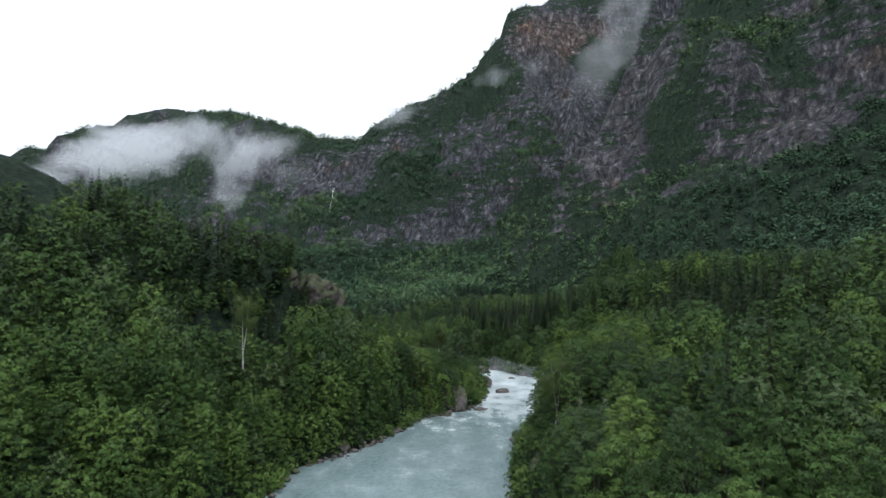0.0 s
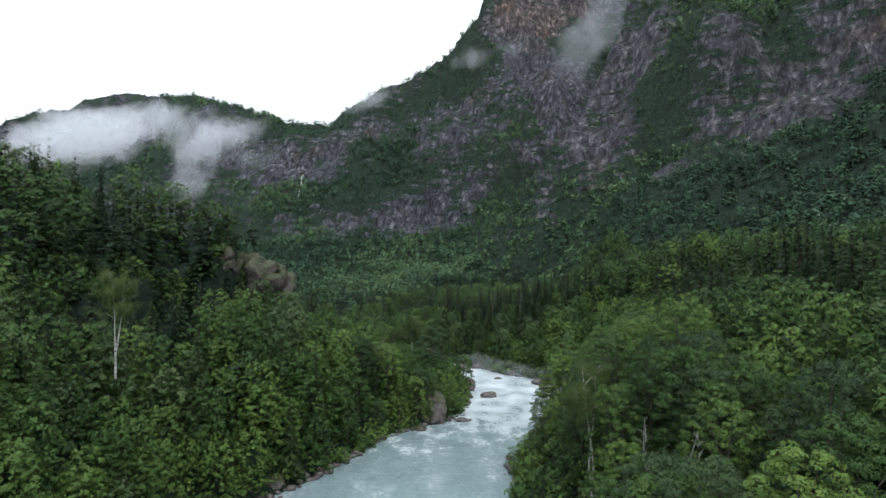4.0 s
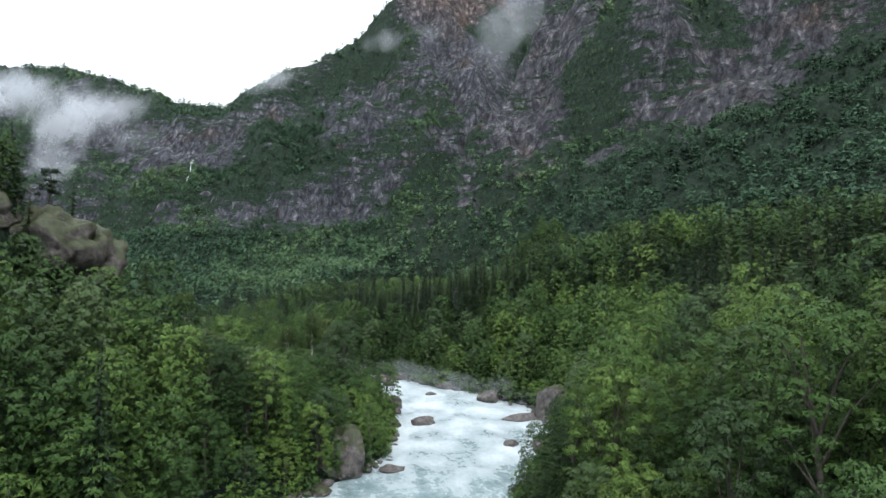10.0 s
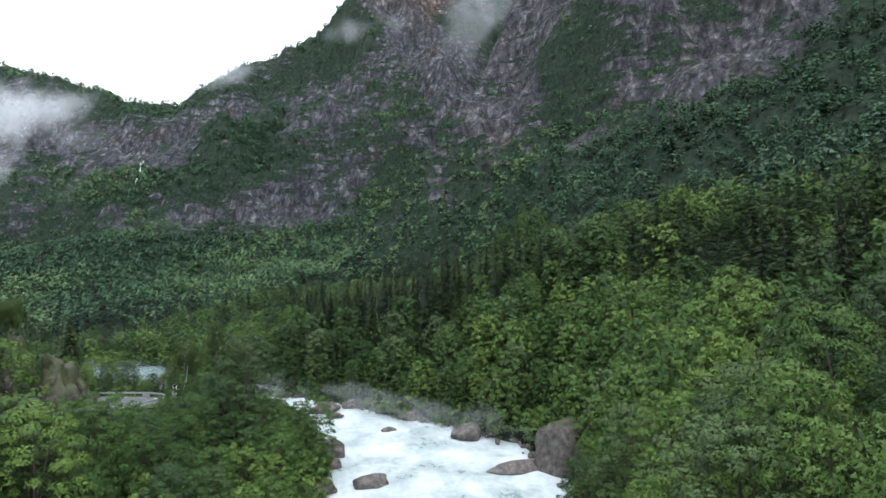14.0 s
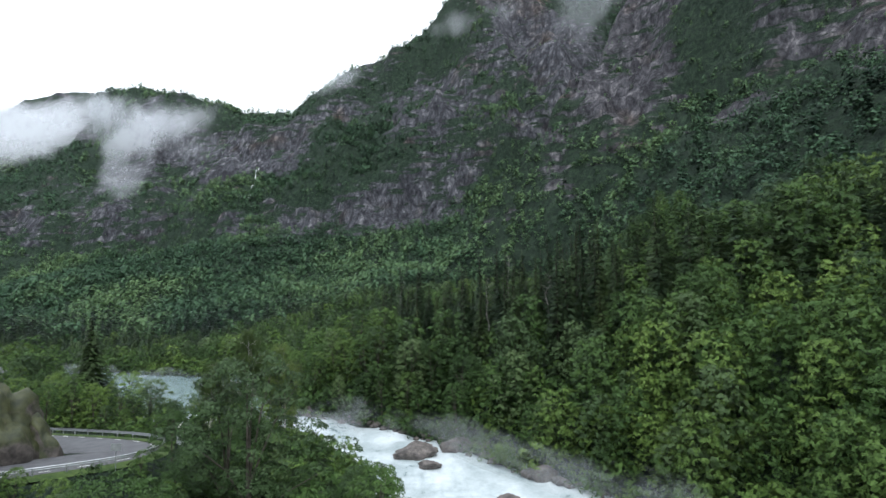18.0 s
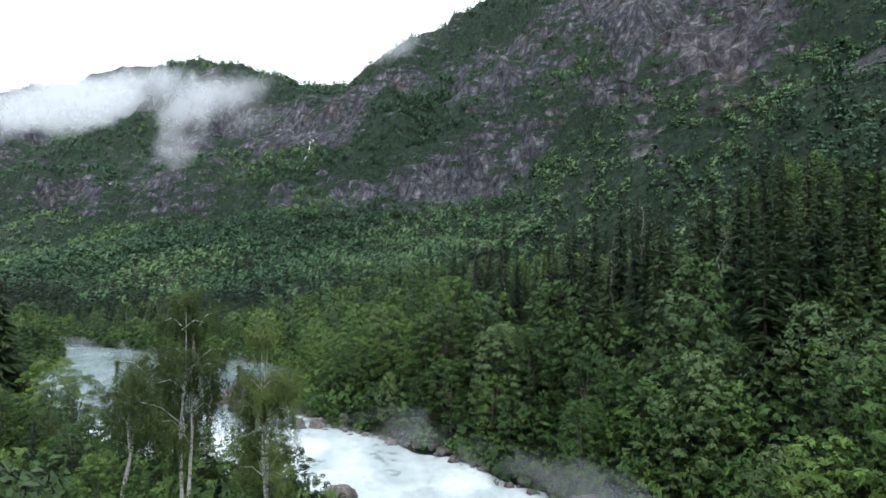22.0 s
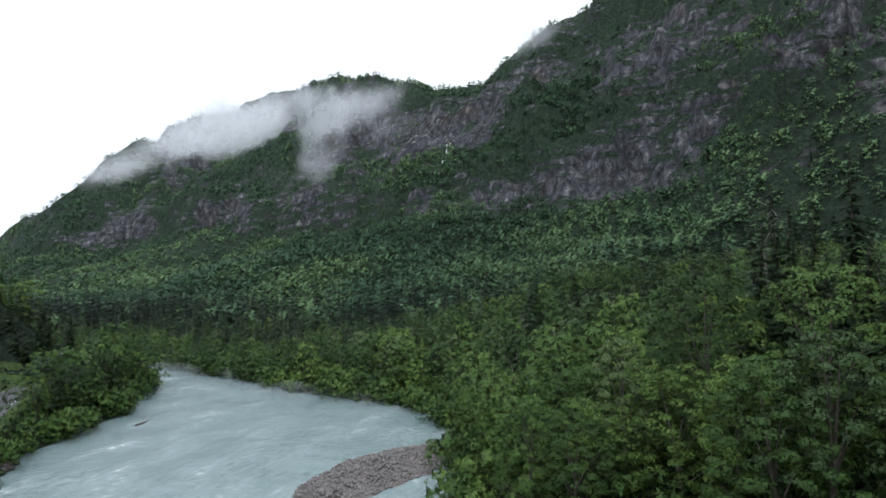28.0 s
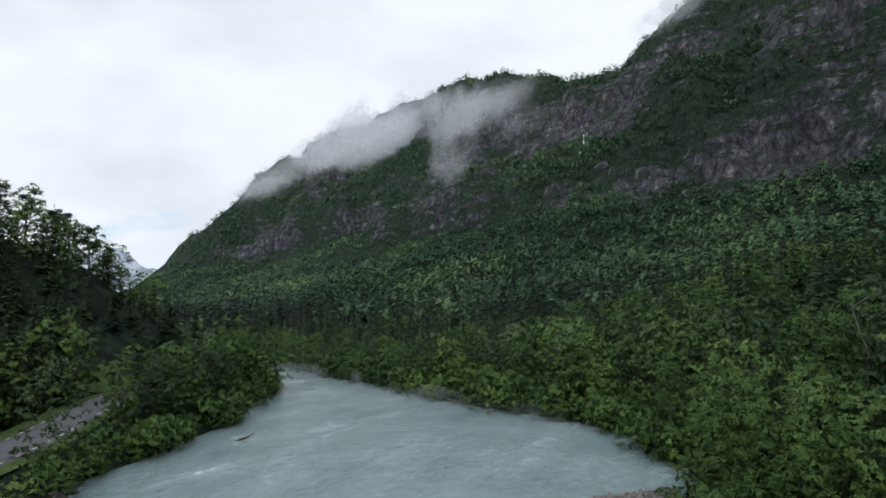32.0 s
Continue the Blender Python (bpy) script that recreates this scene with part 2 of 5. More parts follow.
def water_material():
    """Milky glacier water, white where it runs over the rapids."""
    m, t, b = shader("glacier_water", 0.12, 0.5)
    co = place(t)
    split = t.nodes.new("ShaderNodeSeparateXYZ")
    link(t, co, split.inputs["Vector"])
    flow = noise_at(t, co, 0.12, 7, 0.58, (1.3, 0.75, 1))
    small = noise_at(t, co, 0.9, 7, 0.7, (1.2, 0.8, 1))
    rapid = node(t, "ShaderNodeMapRange")
    rapid.interpolation_type = "SMOOTHSTEP"
    for key, v in (("From Min", 150.0), ("From Max", 225.0)):
        rapid.inputs[key].default_value = v
    link(t, split.outputs["Y"], rapid.inputs["Value"])
    calm = node(t, "ShaderNodeMapRange")
    calm.interpolation_type = "SMOOTHSTEP"
    for key, v in (("From Min", 306.0), ("From Max", 330.0), ("To Min", 1.0), ("To Max", 0.0)):
        calm.inputs[key].default_value = v
    link(t, split.outputs["Y"], calm.inputs["Value"])
    wild = maths(t, "MULTIPLY", rapid.outputs["Result"], calm.outputs["Result"])
    foam = maths(t, "ADD", maths(t, "MULTIPLY", flow, 0.75), maths(t, "MULTIPLY", small, 0.35))
    foam = maths(t, "ADD", foam, maths(t, "MULTIPLY", wild, 0.27))
    fac = ramp(t, foam, [(0.62, (0, 0, 0)), (0.95, (1, 1, 1))])
    milky = ramp(t, maths(t, "ADD", maths(t, "MULTIPLY", flow, 0.6), maths(t, "MULTIPLY", small, 0.4)), [(0.34, (0.150, 0.218, 0.222)), (0.5, (0.225, 0.302, 0.305)), (0.66, (0.31, 0.392, 0.394))])
    link(t, blend(t, fac, milky, (0.62, 0.67, 0.68)), b.inputs["Base Color"])
    link(t, ramp(t, fac, [(0, (0.10, 0.10, 0.10)), (1, (0.7, 0.7, 0.7))]), b.inputs["Roughness"])
    bump(t, b, maths(t, "ADD", small, flow), 0.55, 0.30)
    return m


def plain_material(name, a, b_, scale, rough=0.8, metal=0.0, relief=0.0):
    m, t, b = shader(name, rough)
    co = place(t)
    n = noise_at(t, co, scale, 7, 0.6)
    link(t, ramp(t, n, [(0.3, a), (0.7, b_)]), b.inputs["Base Color"])
    b.inputs["Metallic"].default_value = metal
    if relief:
        bump(t, b, n, 0.6, relief)
    return m


bark, birch_bark = bark_material(), birch_bark_material()
dead_wood = plain_material("dead_wood", (0.10, 0.095, 0.085), (0.30, 0.285, 0.265), 2.0)
hillside, water_skin = ground_material(), water_material()
wet_rock, mossy_rock = boulder_material("wet_rock", 0.0), boulder_material("mossy_rock", 0.35)
mossy_crag = boulder_material("mossy_crag", 0.62)
# snow patches on rock whose pale grey-blue imitates aerial haze
hazed_snowy_rock = plain_material("hazed_snowy_rock", (0.20, 0.24, 0.29), (0.62, 0.66, 0.72), 0.012, 0.9)
foam_white = plain_material("falling_water", (0.62, 0.66, 0.68), (0.86, 0.88, 0.90), 0.3, 0.5)
asphalt = plain_material("asphalt", (0.075, 0.077, 0.082), (0.125, 0.127, 0.132), 0.8)
grass_green = plain_material("grass", (0.022, 0.045, 0.012), (0.075, 0.115, 0.026), 0.9, 0.9, 0.0, 0.3)
zinc = plain_material("galvanised_steel", (0.36, 0.38, 0.40), (0.55, 0.57, 0.58), 3.0, 0.45, 0.7)
paint = plain_material("road_paint", (0.55, 0.55, 0.53), (0.8, 0.8, 0.78), 2.0)
gravel = plain_material("river_gravel", (0.078, 0.072, 0.069), (0.21, 0.193, 0.183), 3.5, 0.85, 0.0, 0.2)


pebble = plain_material("pebbles", (0.085, 0.077, 0.074), (0.25, 0.23, 0.22), 1.3, 0.7)


# ---- plan of the valley ----
LEFT_BANK = [(-70, -120), (-55, 20), (-37, 105), (-34, 137), (-21, 153), (-6, 187), (11, 204), (16, 232), (15, 258), (9, 271), (-4, 280), (-19, 283),
             (-36, 291), (-54, 306), (-69, 321), (-78, 333), (-84, 356), (-97, 379), (-128, 402), (-190, 420), (-320, 440)]
RIGHT_BANK = [(0, -120), (10, 20), (15, 118), (21, 165), (33.5, 190), (44, 206), (54, 226), (52, 244), (41, 262), (31, 276), (21, 291), (9, 305),
              (-6, 313), (-16, 327), (-20, 342), (-24, 358), (-36, 374), (-66, 383), (-84, 393), (-122, 408), (-190, 432), (-320, 455)]
ROAD = [(-62, 150), (-52, 190), (-44, 215), (-34, 230), (-24.5, 238.5), (-16.5, 244), (-12.4, 248), (-14.8, 251), (-20.5, 253.8), (-29, 257.5), (-38, 263.5), (-50, 276), (-66, 300), (-76, 318), (-87, 333), (-98, 345), (-106, 354), (-111, 364), (-114, 376), (-124, 389), (-145, 404), (-250, 432)]
ROAD_Z = [15, 14, 13, 12.2, 11.5, 11, 10.7, 10.5, 10.3, 10, 9, 7.5, 5, 3.5, 3, 3, 3, 3, 3, 3, 3, 3]


def lattice(seed):
    return np.random.RandomState(seed).rand(257, 257)


def value_noise(x, y, cell, seed):
    g = lattice(seed)
    u, v = x / cell + 57.3, y / cell + 91.7
    i, j = np.floor(u).astype(int), np.floor(v).astype(int)
    a, b = u - i, v - j
    a, b = a * a * (3 - 2 * a), b * b * (3 - 2 * b)
    i, j = i % 256, j % 256
    return (g[i, j] * (1 - a) + g[i + 1, j] * a) * (1 - b) + (g[i, j + 1] * (1 - a) + g[i + 1, j + 1] * a) * b - 0.5


def fbm(x, y, cell, octaves=4, seed=1):
    return sum(value_noise(x, y, cell / 2 ** k, seed + k) / 1.9 ** k for k in range(octaves))


def along(x, y, line, *values):
    """Distance to a polyline, and the values given at its points carried to the nearest place on it."""
    best = np.full(x.shape, 1e9)
    carried = [np.zeros(x.shape) for _ in values]
    for k in range(len(line) - 1):
        (ax, ay), (bx, by) = line[k][:2], line[k + 1][:2]
        dx, dy = bx - ax, by - ay
        s = np.clip(((x - ax) * dx + (y - ay) * dy) / (dx * dx + dy * dy), 0, 1)
        d = np.hypot(x - ax - s * dx, y - ay - s * dy)
        near = d < best
        best = np.where(near, d, best)
        for c, v in zip(carried, values):
            c[near] = (v[k] + s * (v[k + 1] - v[k]))[near]
    return (best, *carried)


def inside(x, y, ring):
    odd = np.zeros(x.shape, bool)
    for (ax, ay), (bx, by) in zip(ring, ring[1:] + ring[:1]):
        if ay != by:
            odd ^= ((ay > y) != (by > y)) & (x < (bx - ax) * (y - ay) / (by - ay) + ax)
    return odd


RIVER = LEFT_BANK + RIGHT_BANK[::-1]


def ridge(x, y, crest, reach, profile, rough, seed, back=1.0):
    """Height of a ridge: its crest's height, let down by a profile over the way to its foot."""
    wobble = rough * fbm(x, y, 130, 4, seed)
    top = np.full(x.shape, -1e9)
    for k in range(len(crest) - 1):
        d, z, w = along(x, y, crest[k:k + 2], [c[2] for c in crest[k:k + 2]], reach[k:k + 2])
        d = d + wobble * np.clip(d / 40, 0, 1)
        (ax, ay, _), (bx, by, _) = crest[k:k + 2]
        short = np.maximum(0, -((x - ax) * (bx - ax) + (y - ay) * (by - ay)) / math.hypot(bx - ax, by - ay))
        d = np.hypot(d, short * (back - 1.0) * 1.1)
        d = np.where((bx - ax) * (y - ay) - (by - ay) * (x - ax) > 0, d * back, d)
        top = np.maximum(top, z * np.interp(np.clip(d / w, 0, 1.2), *profile))
    return top


CLIFFY = ([0, 0.10, 0.18, 0.30, 0.50, 0.56, 0.75, 1.0, 1.2], [1.0, 0.90, 0.70, 0.56, 0.38, 0.24, 0.12, 0.02, -0.05])
WALL = ([0, 0.15, 0.30, 0.42, 0.46, 0.54, 0.62, 0.76, 1.0, 1.2], [1.0, 0.86, 0.69, 0.60, 0.55, 0.38, 0.31, 0.23, 0.06, 0.0])
HILL = ([0, 0.2, 0.5, 0.8, 1.0, 1.2], [1.0, 0.9, 0.5, 0.16, 0.02, -0.05])
MID_PEAK = [(-156, 1016, 281), (-40, 1005, 345), (15, 1000, 372), (95, 1000, 430), (180, 984, 517), (270, 1000, 590), (420, 1000, 640), (800, 1000, 700)]
FAR_PLATEAU = [(-120, 1020, 279), (-250, 1080, 302), (-440, 1190, 363), (-635, 1366, 423), (-800, 1330, 395), (-805, 1207, 335), (-831, 1111, 256), (-878, 1031, 168), (-898, 975, 100), (-913, 937, 34)]
RIGHT_WALL = [(35, 560, 36), (98, 580, 120), (140, 600, 176), (160, 605, 202), (205, 640, 284), (250, 660, 345), (340, 660, 430), (470, 580, 500), (580, 420, 510), (620, 200, 470), (610, 0, 430), (580, -400, 400)]
LEFT_HILL = [(-48, 224, 41), (-77, 218, 51), (-122, 210, 67), (-200, 190, 100), (-300, 150, 140), (-420, 80, 190), (-520, -200, 260)]
ROAD_HILL = [(-330, 200, 120), (-230, 290, 70), (-168, 350, 40), (-152, 367, 30), (-150, 379, 20), (-156, 392, 8)]
SNOW_PEAK = [(-3200, 2000, 330), (-3080, 2080, 290), (-2950, 2206, 225), (-2850, 2360, 150), (-2770, 2480, 60)]
RIGHT_RISE = ([0, 2, 6, 12, 22, 35, 52, 65, 125, 250], [0.0, 0.5, 2.5, 7.0, 14.0, 19.5, 25.5, 30, 57, 105])
SOUTH_RISE = ([0, 2, 6, 12, 22, 35, 52, 65, 125, 250], [0.0, 2.5, 9.5, 14.0, 17.5, 21.0, 26.0, 30, 57, 105])
LEFT_RISE = ([0, 2, 5, 13, 20, 40, 60, 110, 250], [0.0, 0.7, 3.5, 10.5, 16.5, 25, 37, 58, 110])


def height(x, y):
    x, y = np.asarray(x, float), np.asarray(y, float)
    wet = inside(x, y, RIVER)
    bank_l, bank_r = along(x, y, LEFT_BANK)[0], along(x, y, RIGHT_BANK)[0]
    d = np.minimum(bank_l, bank_r)
    right = (bank_r < bank_l)
    h = np.minimum(d * 0.22, 1.2) + 0.12 + 0.02 * d
    steep_r = 0.30 + 0.70 * np.clip((348 - y) / 42, 0, 1)
    steep_r = steep_r * (1 + np.clip((y - 358) / 25, 0, 1) * (np.interp(x, [-75, -10], [0.10, 1.0]) - 1))
    steep_l = np.clip((222 - y) / 34, 0, 1)
    south = np.clip((165 - y) / 30, 0, 1)
    rise_r = np.interp(d, *RIGHT_RISE) * (1 - south) + np.interp(d, *SOUTH_RISE) * south
    h = h + np.where(right, rise_r * steep_r, np.interp(d, *LEFT_RISE) * steep_l)
    bench = np.clip((y - 224) / 14, 0, 1) * np.clip((315 - y) / 20, 0, 1)
    h = h + np.where(~right, np.minimum(d, 16) * 0.42 * bench, 0)
    for args in ((MID_PEAK, [420, 420, 425, 430, 430, 420, 420, 420], CLIFFY, 70, 11), (FAR_PLATEAU, [420, 440, 500, 580, 560, 480, 400, 300, 200, 120], CLIFFY, 90, 23),
                 (RIGHT_WALL, [70, 120, 160, 180, 250, 290, 340, 390, 420, 430, 430, 430], WALL, 40, 37, 2.4), (LEFT_HILL, [42, 52, 80, 120, 160, 220, 300], HILL, 10, 51),
                 (ROAD_HILL, [130, 90, 56, 44, 34, 26], HILL, 8, 61)):
        r = ridge(x, y, *args)
        if args[0] is FAR_PLATEAU:
            nose = 20 + 256 * np.clip((y - 930 + 0.35 * (x + 913)) / 190, 0, 1) + 2.0 * np.maximum(0, x + 800)
            r = np.minimum(r, nose)
        h = np.where(r > h, r + np.minimum((r - h) * 0.0, 1), h)
    far = np.clip(d / 60, 0, 1)
    high = np.clip((h - 60) / 60, 0, 1) * np.where(y > 930, 0.45, 1.0)
    chute = np.abs(fbm(x + 0.25 * y, y * 0.22, 48, 3, 211)) * 2 - 0.35
    h = h + high * np.clip((h - 90) / 60, 0, 1) * chute * np.where(y > 690, np.interp(x, [-220, 20], [5, 24]), 14)
    crag = 1 - np.abs(fbm(x, y, 95, 4, 131)) * 3.2
    h = h + high * (crag * 11 + fbm(x, y, 30, 3, 141) * 12 + (np.round(h / 30 + fbm(x, y, 120, 2, 151) * 1.5) * 30 - h) * 0.22)
    h = h + fbm(x, y, 45, 4, 5) * 4.0 * far + fbm(x, y, 9, 2, 9) * 0.7 * np.clip(d / 8, 0, 1)
    rd, rz = along(x, y, ROAD, ROAD_Z)
    flat = np.clip((rd - 4.2) / 7, 0, 1)
    h = (rz - 0.12) * (1 - flat) + h * flat
    return np.where(wet, -np.minimum(d * 0.5, 2.2) - 0.1, np.maximum(h, 0.12))


# bare faces of the far mountains: x, z, half width, half height, how bare (below zero: wooded), lean
FACES = [(-270, 208, 165, 46, 1.0, 0.0), (-165, 165, 75, 45, 0.8, 0.0), (-45, 252, 95, 26, 1.0, 0.18), (55, 215, 60, 36, 0.55, 0.0), (-40, 100, 95, 25, 1.0, 0.05), (190, 430, 105, 46, 1.15, 0.4),
         (185, 290, 70, 85, 0.75, 0.0), (-490, 118, 55, 17, 0.9, 0.0), (-714, 90, 70, 14, 0.8, 0.0), (-350, 127, 26, 14, 0.7, 0.0), (-30, 168, 185, 22, -0.9, 0.26), (-250, 285, 140, 18, -0.7, 0.0), (40, 318, 110, 48, -0.8, 0.7), (110, 118, 40, 40, -0.8, 0.0)]


def bare_rock(x, y, z=None):
    """How bare the mountain is, 0 to 1: the cliff faces most, the ledges and spurs between them least."""
    e = 5.0
    s = np.hypot(height(x + e, y) - height(x - e, y), height(x, y + e) - height(x, y - e)) / (2 * e)
    z = height(x, y) if z is None else z
    patch = fbm(x, y, 85, 4, 171) + 0.7 * fbm(x + z * 0.7, y - z * 0.5, 34, 3, 181)
    face = np.zeros(np.shape(x))
    for cx, cz, hx, hz, bare, lean in FACES:
        face = face + bare * np.exp(-(((x - cx) / hx) ** 2 + ((z - cz - lean * (x - cx)) / hz) ** 2) ** 1.5)
    far = face * 0.62 + patch * 0.85 + (s - 1.4) * 0.10 + 0.35
    foot = 100 + 0.55 * np.maximum(0, x - 190)
    wall = np.clip((z - foot) / 14, -1, 1) * np.clip((x - 128 + 0.12 * (z - 110)) / 30, -0.6, 1) * 0.56 + patch * 1.35 + 0.05
    return np.clip(np.where((y < 690) & (x > 60), wall, far), 0, 1) * np.clip((z - 52) / 40, 0, 1)


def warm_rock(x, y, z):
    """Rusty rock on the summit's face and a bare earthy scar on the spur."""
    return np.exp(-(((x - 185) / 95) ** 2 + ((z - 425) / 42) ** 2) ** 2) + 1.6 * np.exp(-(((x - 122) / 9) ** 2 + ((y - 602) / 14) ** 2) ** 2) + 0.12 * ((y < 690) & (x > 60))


def graded(*stretches):
    return np.unique(np.concatenate([np.arange(a, b + 0.01, s) for a, b, s in stretches]))


def mesh_of(name, verts, faces, materials, smooth=True, which=None, outward=None):
    me = bpy.data.meshes.new(name)
    verts, faces = np.asarray(verts, np.float32), np.asarray(faces, np.int32)
    n, k = faces.shape
    me.vertices.add(len(verts))
    me.vertices.foreach_set("co", verts.ravel())
    me.loops.add(n * k)
    me.loops.foreach_set("vertex_index", faces.ravel())
    me.polygons.add(n)
    me.polygons.foreach_set("loop_start", np.arange(0, n * k, k, dtype=np.int32))
    me.polygons.foreach_set("use_smooth", np.full(n, smooth))
    for m in materials:
        me.materials.append(m)
    if which is not None:
        me.polygons.foreach_set("material_index", np.asarray(which, np.int32))
    if outward is not None:
        me.attributes.new("outward", "FLOAT_VECTOR", "POINT").data.foreach_set("vector", np.asarray(outward, np.float32).ravel())
    me.update(calc_edges=True)
    return me


def grid_faces(nx, ny):
    i, j = np.meshgrid(np.arange(nx - 1), np.arange(ny - 1), indexing="ij")
    a = (i * ny + j).ravel()
    return np.c_[a, a + ny, a + ny + 1, a + 1]


def build_ground():
    xs = graded((-4200, -1000, 100), (-1000, -260, 8), (-260, 260, 3.2), (260, 580, 5.5), (580, 2600, 80))
    ys = graded((-2000, -300, 100), (-300, -60, 12), (-60, 440, 3.2), (440, 760, 4.5), (760, 1100, 7), (1100, 1450, 10), (1450, 4200, 90))
    X, Y = np.meshgrid(xs, ys, indexing="ij")
    Z = height(X, Y)
    me = mesh_of("ground", np.c_[X.ravel(), Y.ravel(), Z.ravel()], grid_faces(len(xs), len(ys)), [hillside])
    me.attributes.new("bare_rock", "FLOAT", "POINT").data.foreach_set("value", bare_rock(X.ravel(), Y.ravel(), Z.ravel()).astype(np.float32))
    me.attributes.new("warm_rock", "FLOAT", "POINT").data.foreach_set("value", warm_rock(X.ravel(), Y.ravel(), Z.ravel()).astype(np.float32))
    tagged(new("ground", me), "wooded valley floor and steep rocky mountain sides", "ground", kind="structure")


def build_water():
    xs, ys = graded((-330, -60, 4), (-60, 75, 1.6)), graded((-130, 150, 4), (150, 340, 1.6), (340, 470, 4))
    X, Y = np.meshgrid(xs, ys, indexing="ij")
    wild = np.clip((Y - 150) / 70, 0, 1) * np.clip((330 - Y) / 25, 0, 1)
    Z = fbm(X, Y * 0.8, 9, 4, 83) * (0.10 + 0.75 * wild)
    me = mesh_of("water", np.c_[X.ravel(), Y.ravel(), Z.ravel()], grid_faces(len(xs), len(ys)), [water_skin])
    tagged(new("water", me), "milky turquoise glacier river with white rapids", "river", kind="structure")


def build_far_peak():
    """The peak with snow patches, paled by haze in its colour, seen through the valley's mouth."""
    X, Y = np.meshgrid(np.arange(-3600, -2500, 14.0), np.arange(1500, 2700, 14.0), indexing="ij")
    Z = ridge(X, Y, SNOW_PEAK, [600, 600, 500, 400, 300], HILL, 120, 71) + fbm(X, Y, 160, 5, 75) * 60
    me = mesh_of("far_peak", np.c_[X.ravel(), Y.ravel(), Z.ravel()], grid_faces(*X.shape), [hazed_snowy_rock])
    tagged(new("far_peak", me), "distant mountain with patches of snow, coloured pale grey-blue for haze", "mountain", kind="structure")


build_ground()
build_water()
build_far_peak()


# ---- trees ----
def tube(points, radii, sides=6):
    """A tapered tube along points: vertices and quads."""
    points = np.asarray(points, float)
    v, f = [], []
    for k, (p, r) in enumerate(zip(points, radii)):
        way = points[min(k + 1, len(points) - 1)] - points[max(k - 1, 0)]
        way /= np.linalg.norm(way)
        a = np.cross(way, (0.3, 1, 0.1))
        a /= np.linalg.norm(a)
        b = np.cross(way, a)
        for s in range(sides):
            ang = 2 * math.pi * s / sides
            v.append(p + r * (math.cos(ang) * a + math.sin(ang) * b))
    for k in range(len(points) - 1):
        for s in range(sides):
            f.append((k * sides + s, k * sides + (s + 1) % sides, (k + 1) * sides + (s + 1) % sides, (k + 1) * sides + s))
    return np.array(v), np.array(f)


def joined(pieces):
    vs, fs, n = [], [], 0
    for v, f in pieces:
        vs.append(v)
        fs.append(f + n)
        n += len(v)
    return np.concatenate(vs), np.concatenate(fs)


def leaves(centres, ways, size, rs, droop=0.0, slim=0.55):
    """One lozenge-shaped leaf spray at each centre, its face turned along the way given."""
    n = len(centres)
    ways = ways / np.linalg.norm(ways, axis=1, keepdims=True)
    a = np.cross(ways, rs.normal(size=(n, 3)))
    a[:, 2] -= droop
    a /= np.linalg.norm(a, axis=1, keepdims=True)
    b = np.cross(ways, a)
    s = (size * rs.uniform(0.65, 1.35, n))[:, None]
    v = np.stack([centres - a * s, centres + a * s * 0.55 - b * s * slim, centres + a * s * 0.75 + b * s * slim], 1)
    return v.reshape(-1, 3), np.arange(3 * n).reshape(n, 3)


def unit_rows(a):
    return a / np.maximum(np.linalg.norm(a, axis=-1, keepdims=True), 1e-6)


def broad_crown(rs, high, wide, clumps, sprays, size, base=0.22, droop=0.0):
    """Leafy pads set round an egg-shaped, lop-sided crown, each lit on top and dark below."""
    k = np.arange(clumps)
    z = (k + rs.uniform(0, 1, clumps)) / clumps
    belly = np.sqrt(np.clip(1 - (np.abs(z - 0.36) / np.where(z > 0.36, 0.68, 0.52)) ** 2.1, 0.02, 1))
    ang = k * 2.39996 + rs.normal(size=clumps) * 0.4
    lobes = 1 + 0.20 * np.sin(2 * ang + rs.uniform(0, 6)) + 0.16 * np.sin(3 * ang + 5 * z + rs.uniform(0, 6))
    rad = belly * lobes * rs.uniform(0.25, 1.0, clumps) ** 0.45 * wide / 2
    c = np.c_[np.cos(ang) * rad, np.sin(ang) * rad, high * (base + (0.95 - base) * z)]
    r = rs.uniform(0.7, 1.35, clumps) * wide * 0.62 / clumps ** 0.42
    per = sprays // clumps
    d = unit_rows(rs.normal(size=(clumps, per, 3)))
    d[..., 2] = np.where(d[..., 2] < -0.2, -d[..., 2], d[..., 2])
    lean = np.c_[np.cos(ang), np.sin(ang), np.zeros(clumps)] * (rad / wide)[:, None]
    d = unit_rows(d + 0.7 * lean[:, None])
    q = c[:, None] + d * (r[:, None] * rs.uniform(0.6, 1.0, (clumps, per)) ** 0.6)[..., None] * np.array([1.15, 1.15, 0.72])
    way = d + rs.normal(size=d.shape) * 0.38 + np.array([0, 0, 0.25])
    v, f = leaves(q.reshape(-1, 3), way.reshape(-1, 3), size, rs, droop)
    whole = (q - np.array([0, 0, high * 0.42])) / np.array([wide / 2, wide / 2, high * 0.5])
    out = unit_rows((1.0 * d + 0.75 * whole).reshape(-1, 3))
    return c, (v, f, np.repeat(out, 3, axis=0))


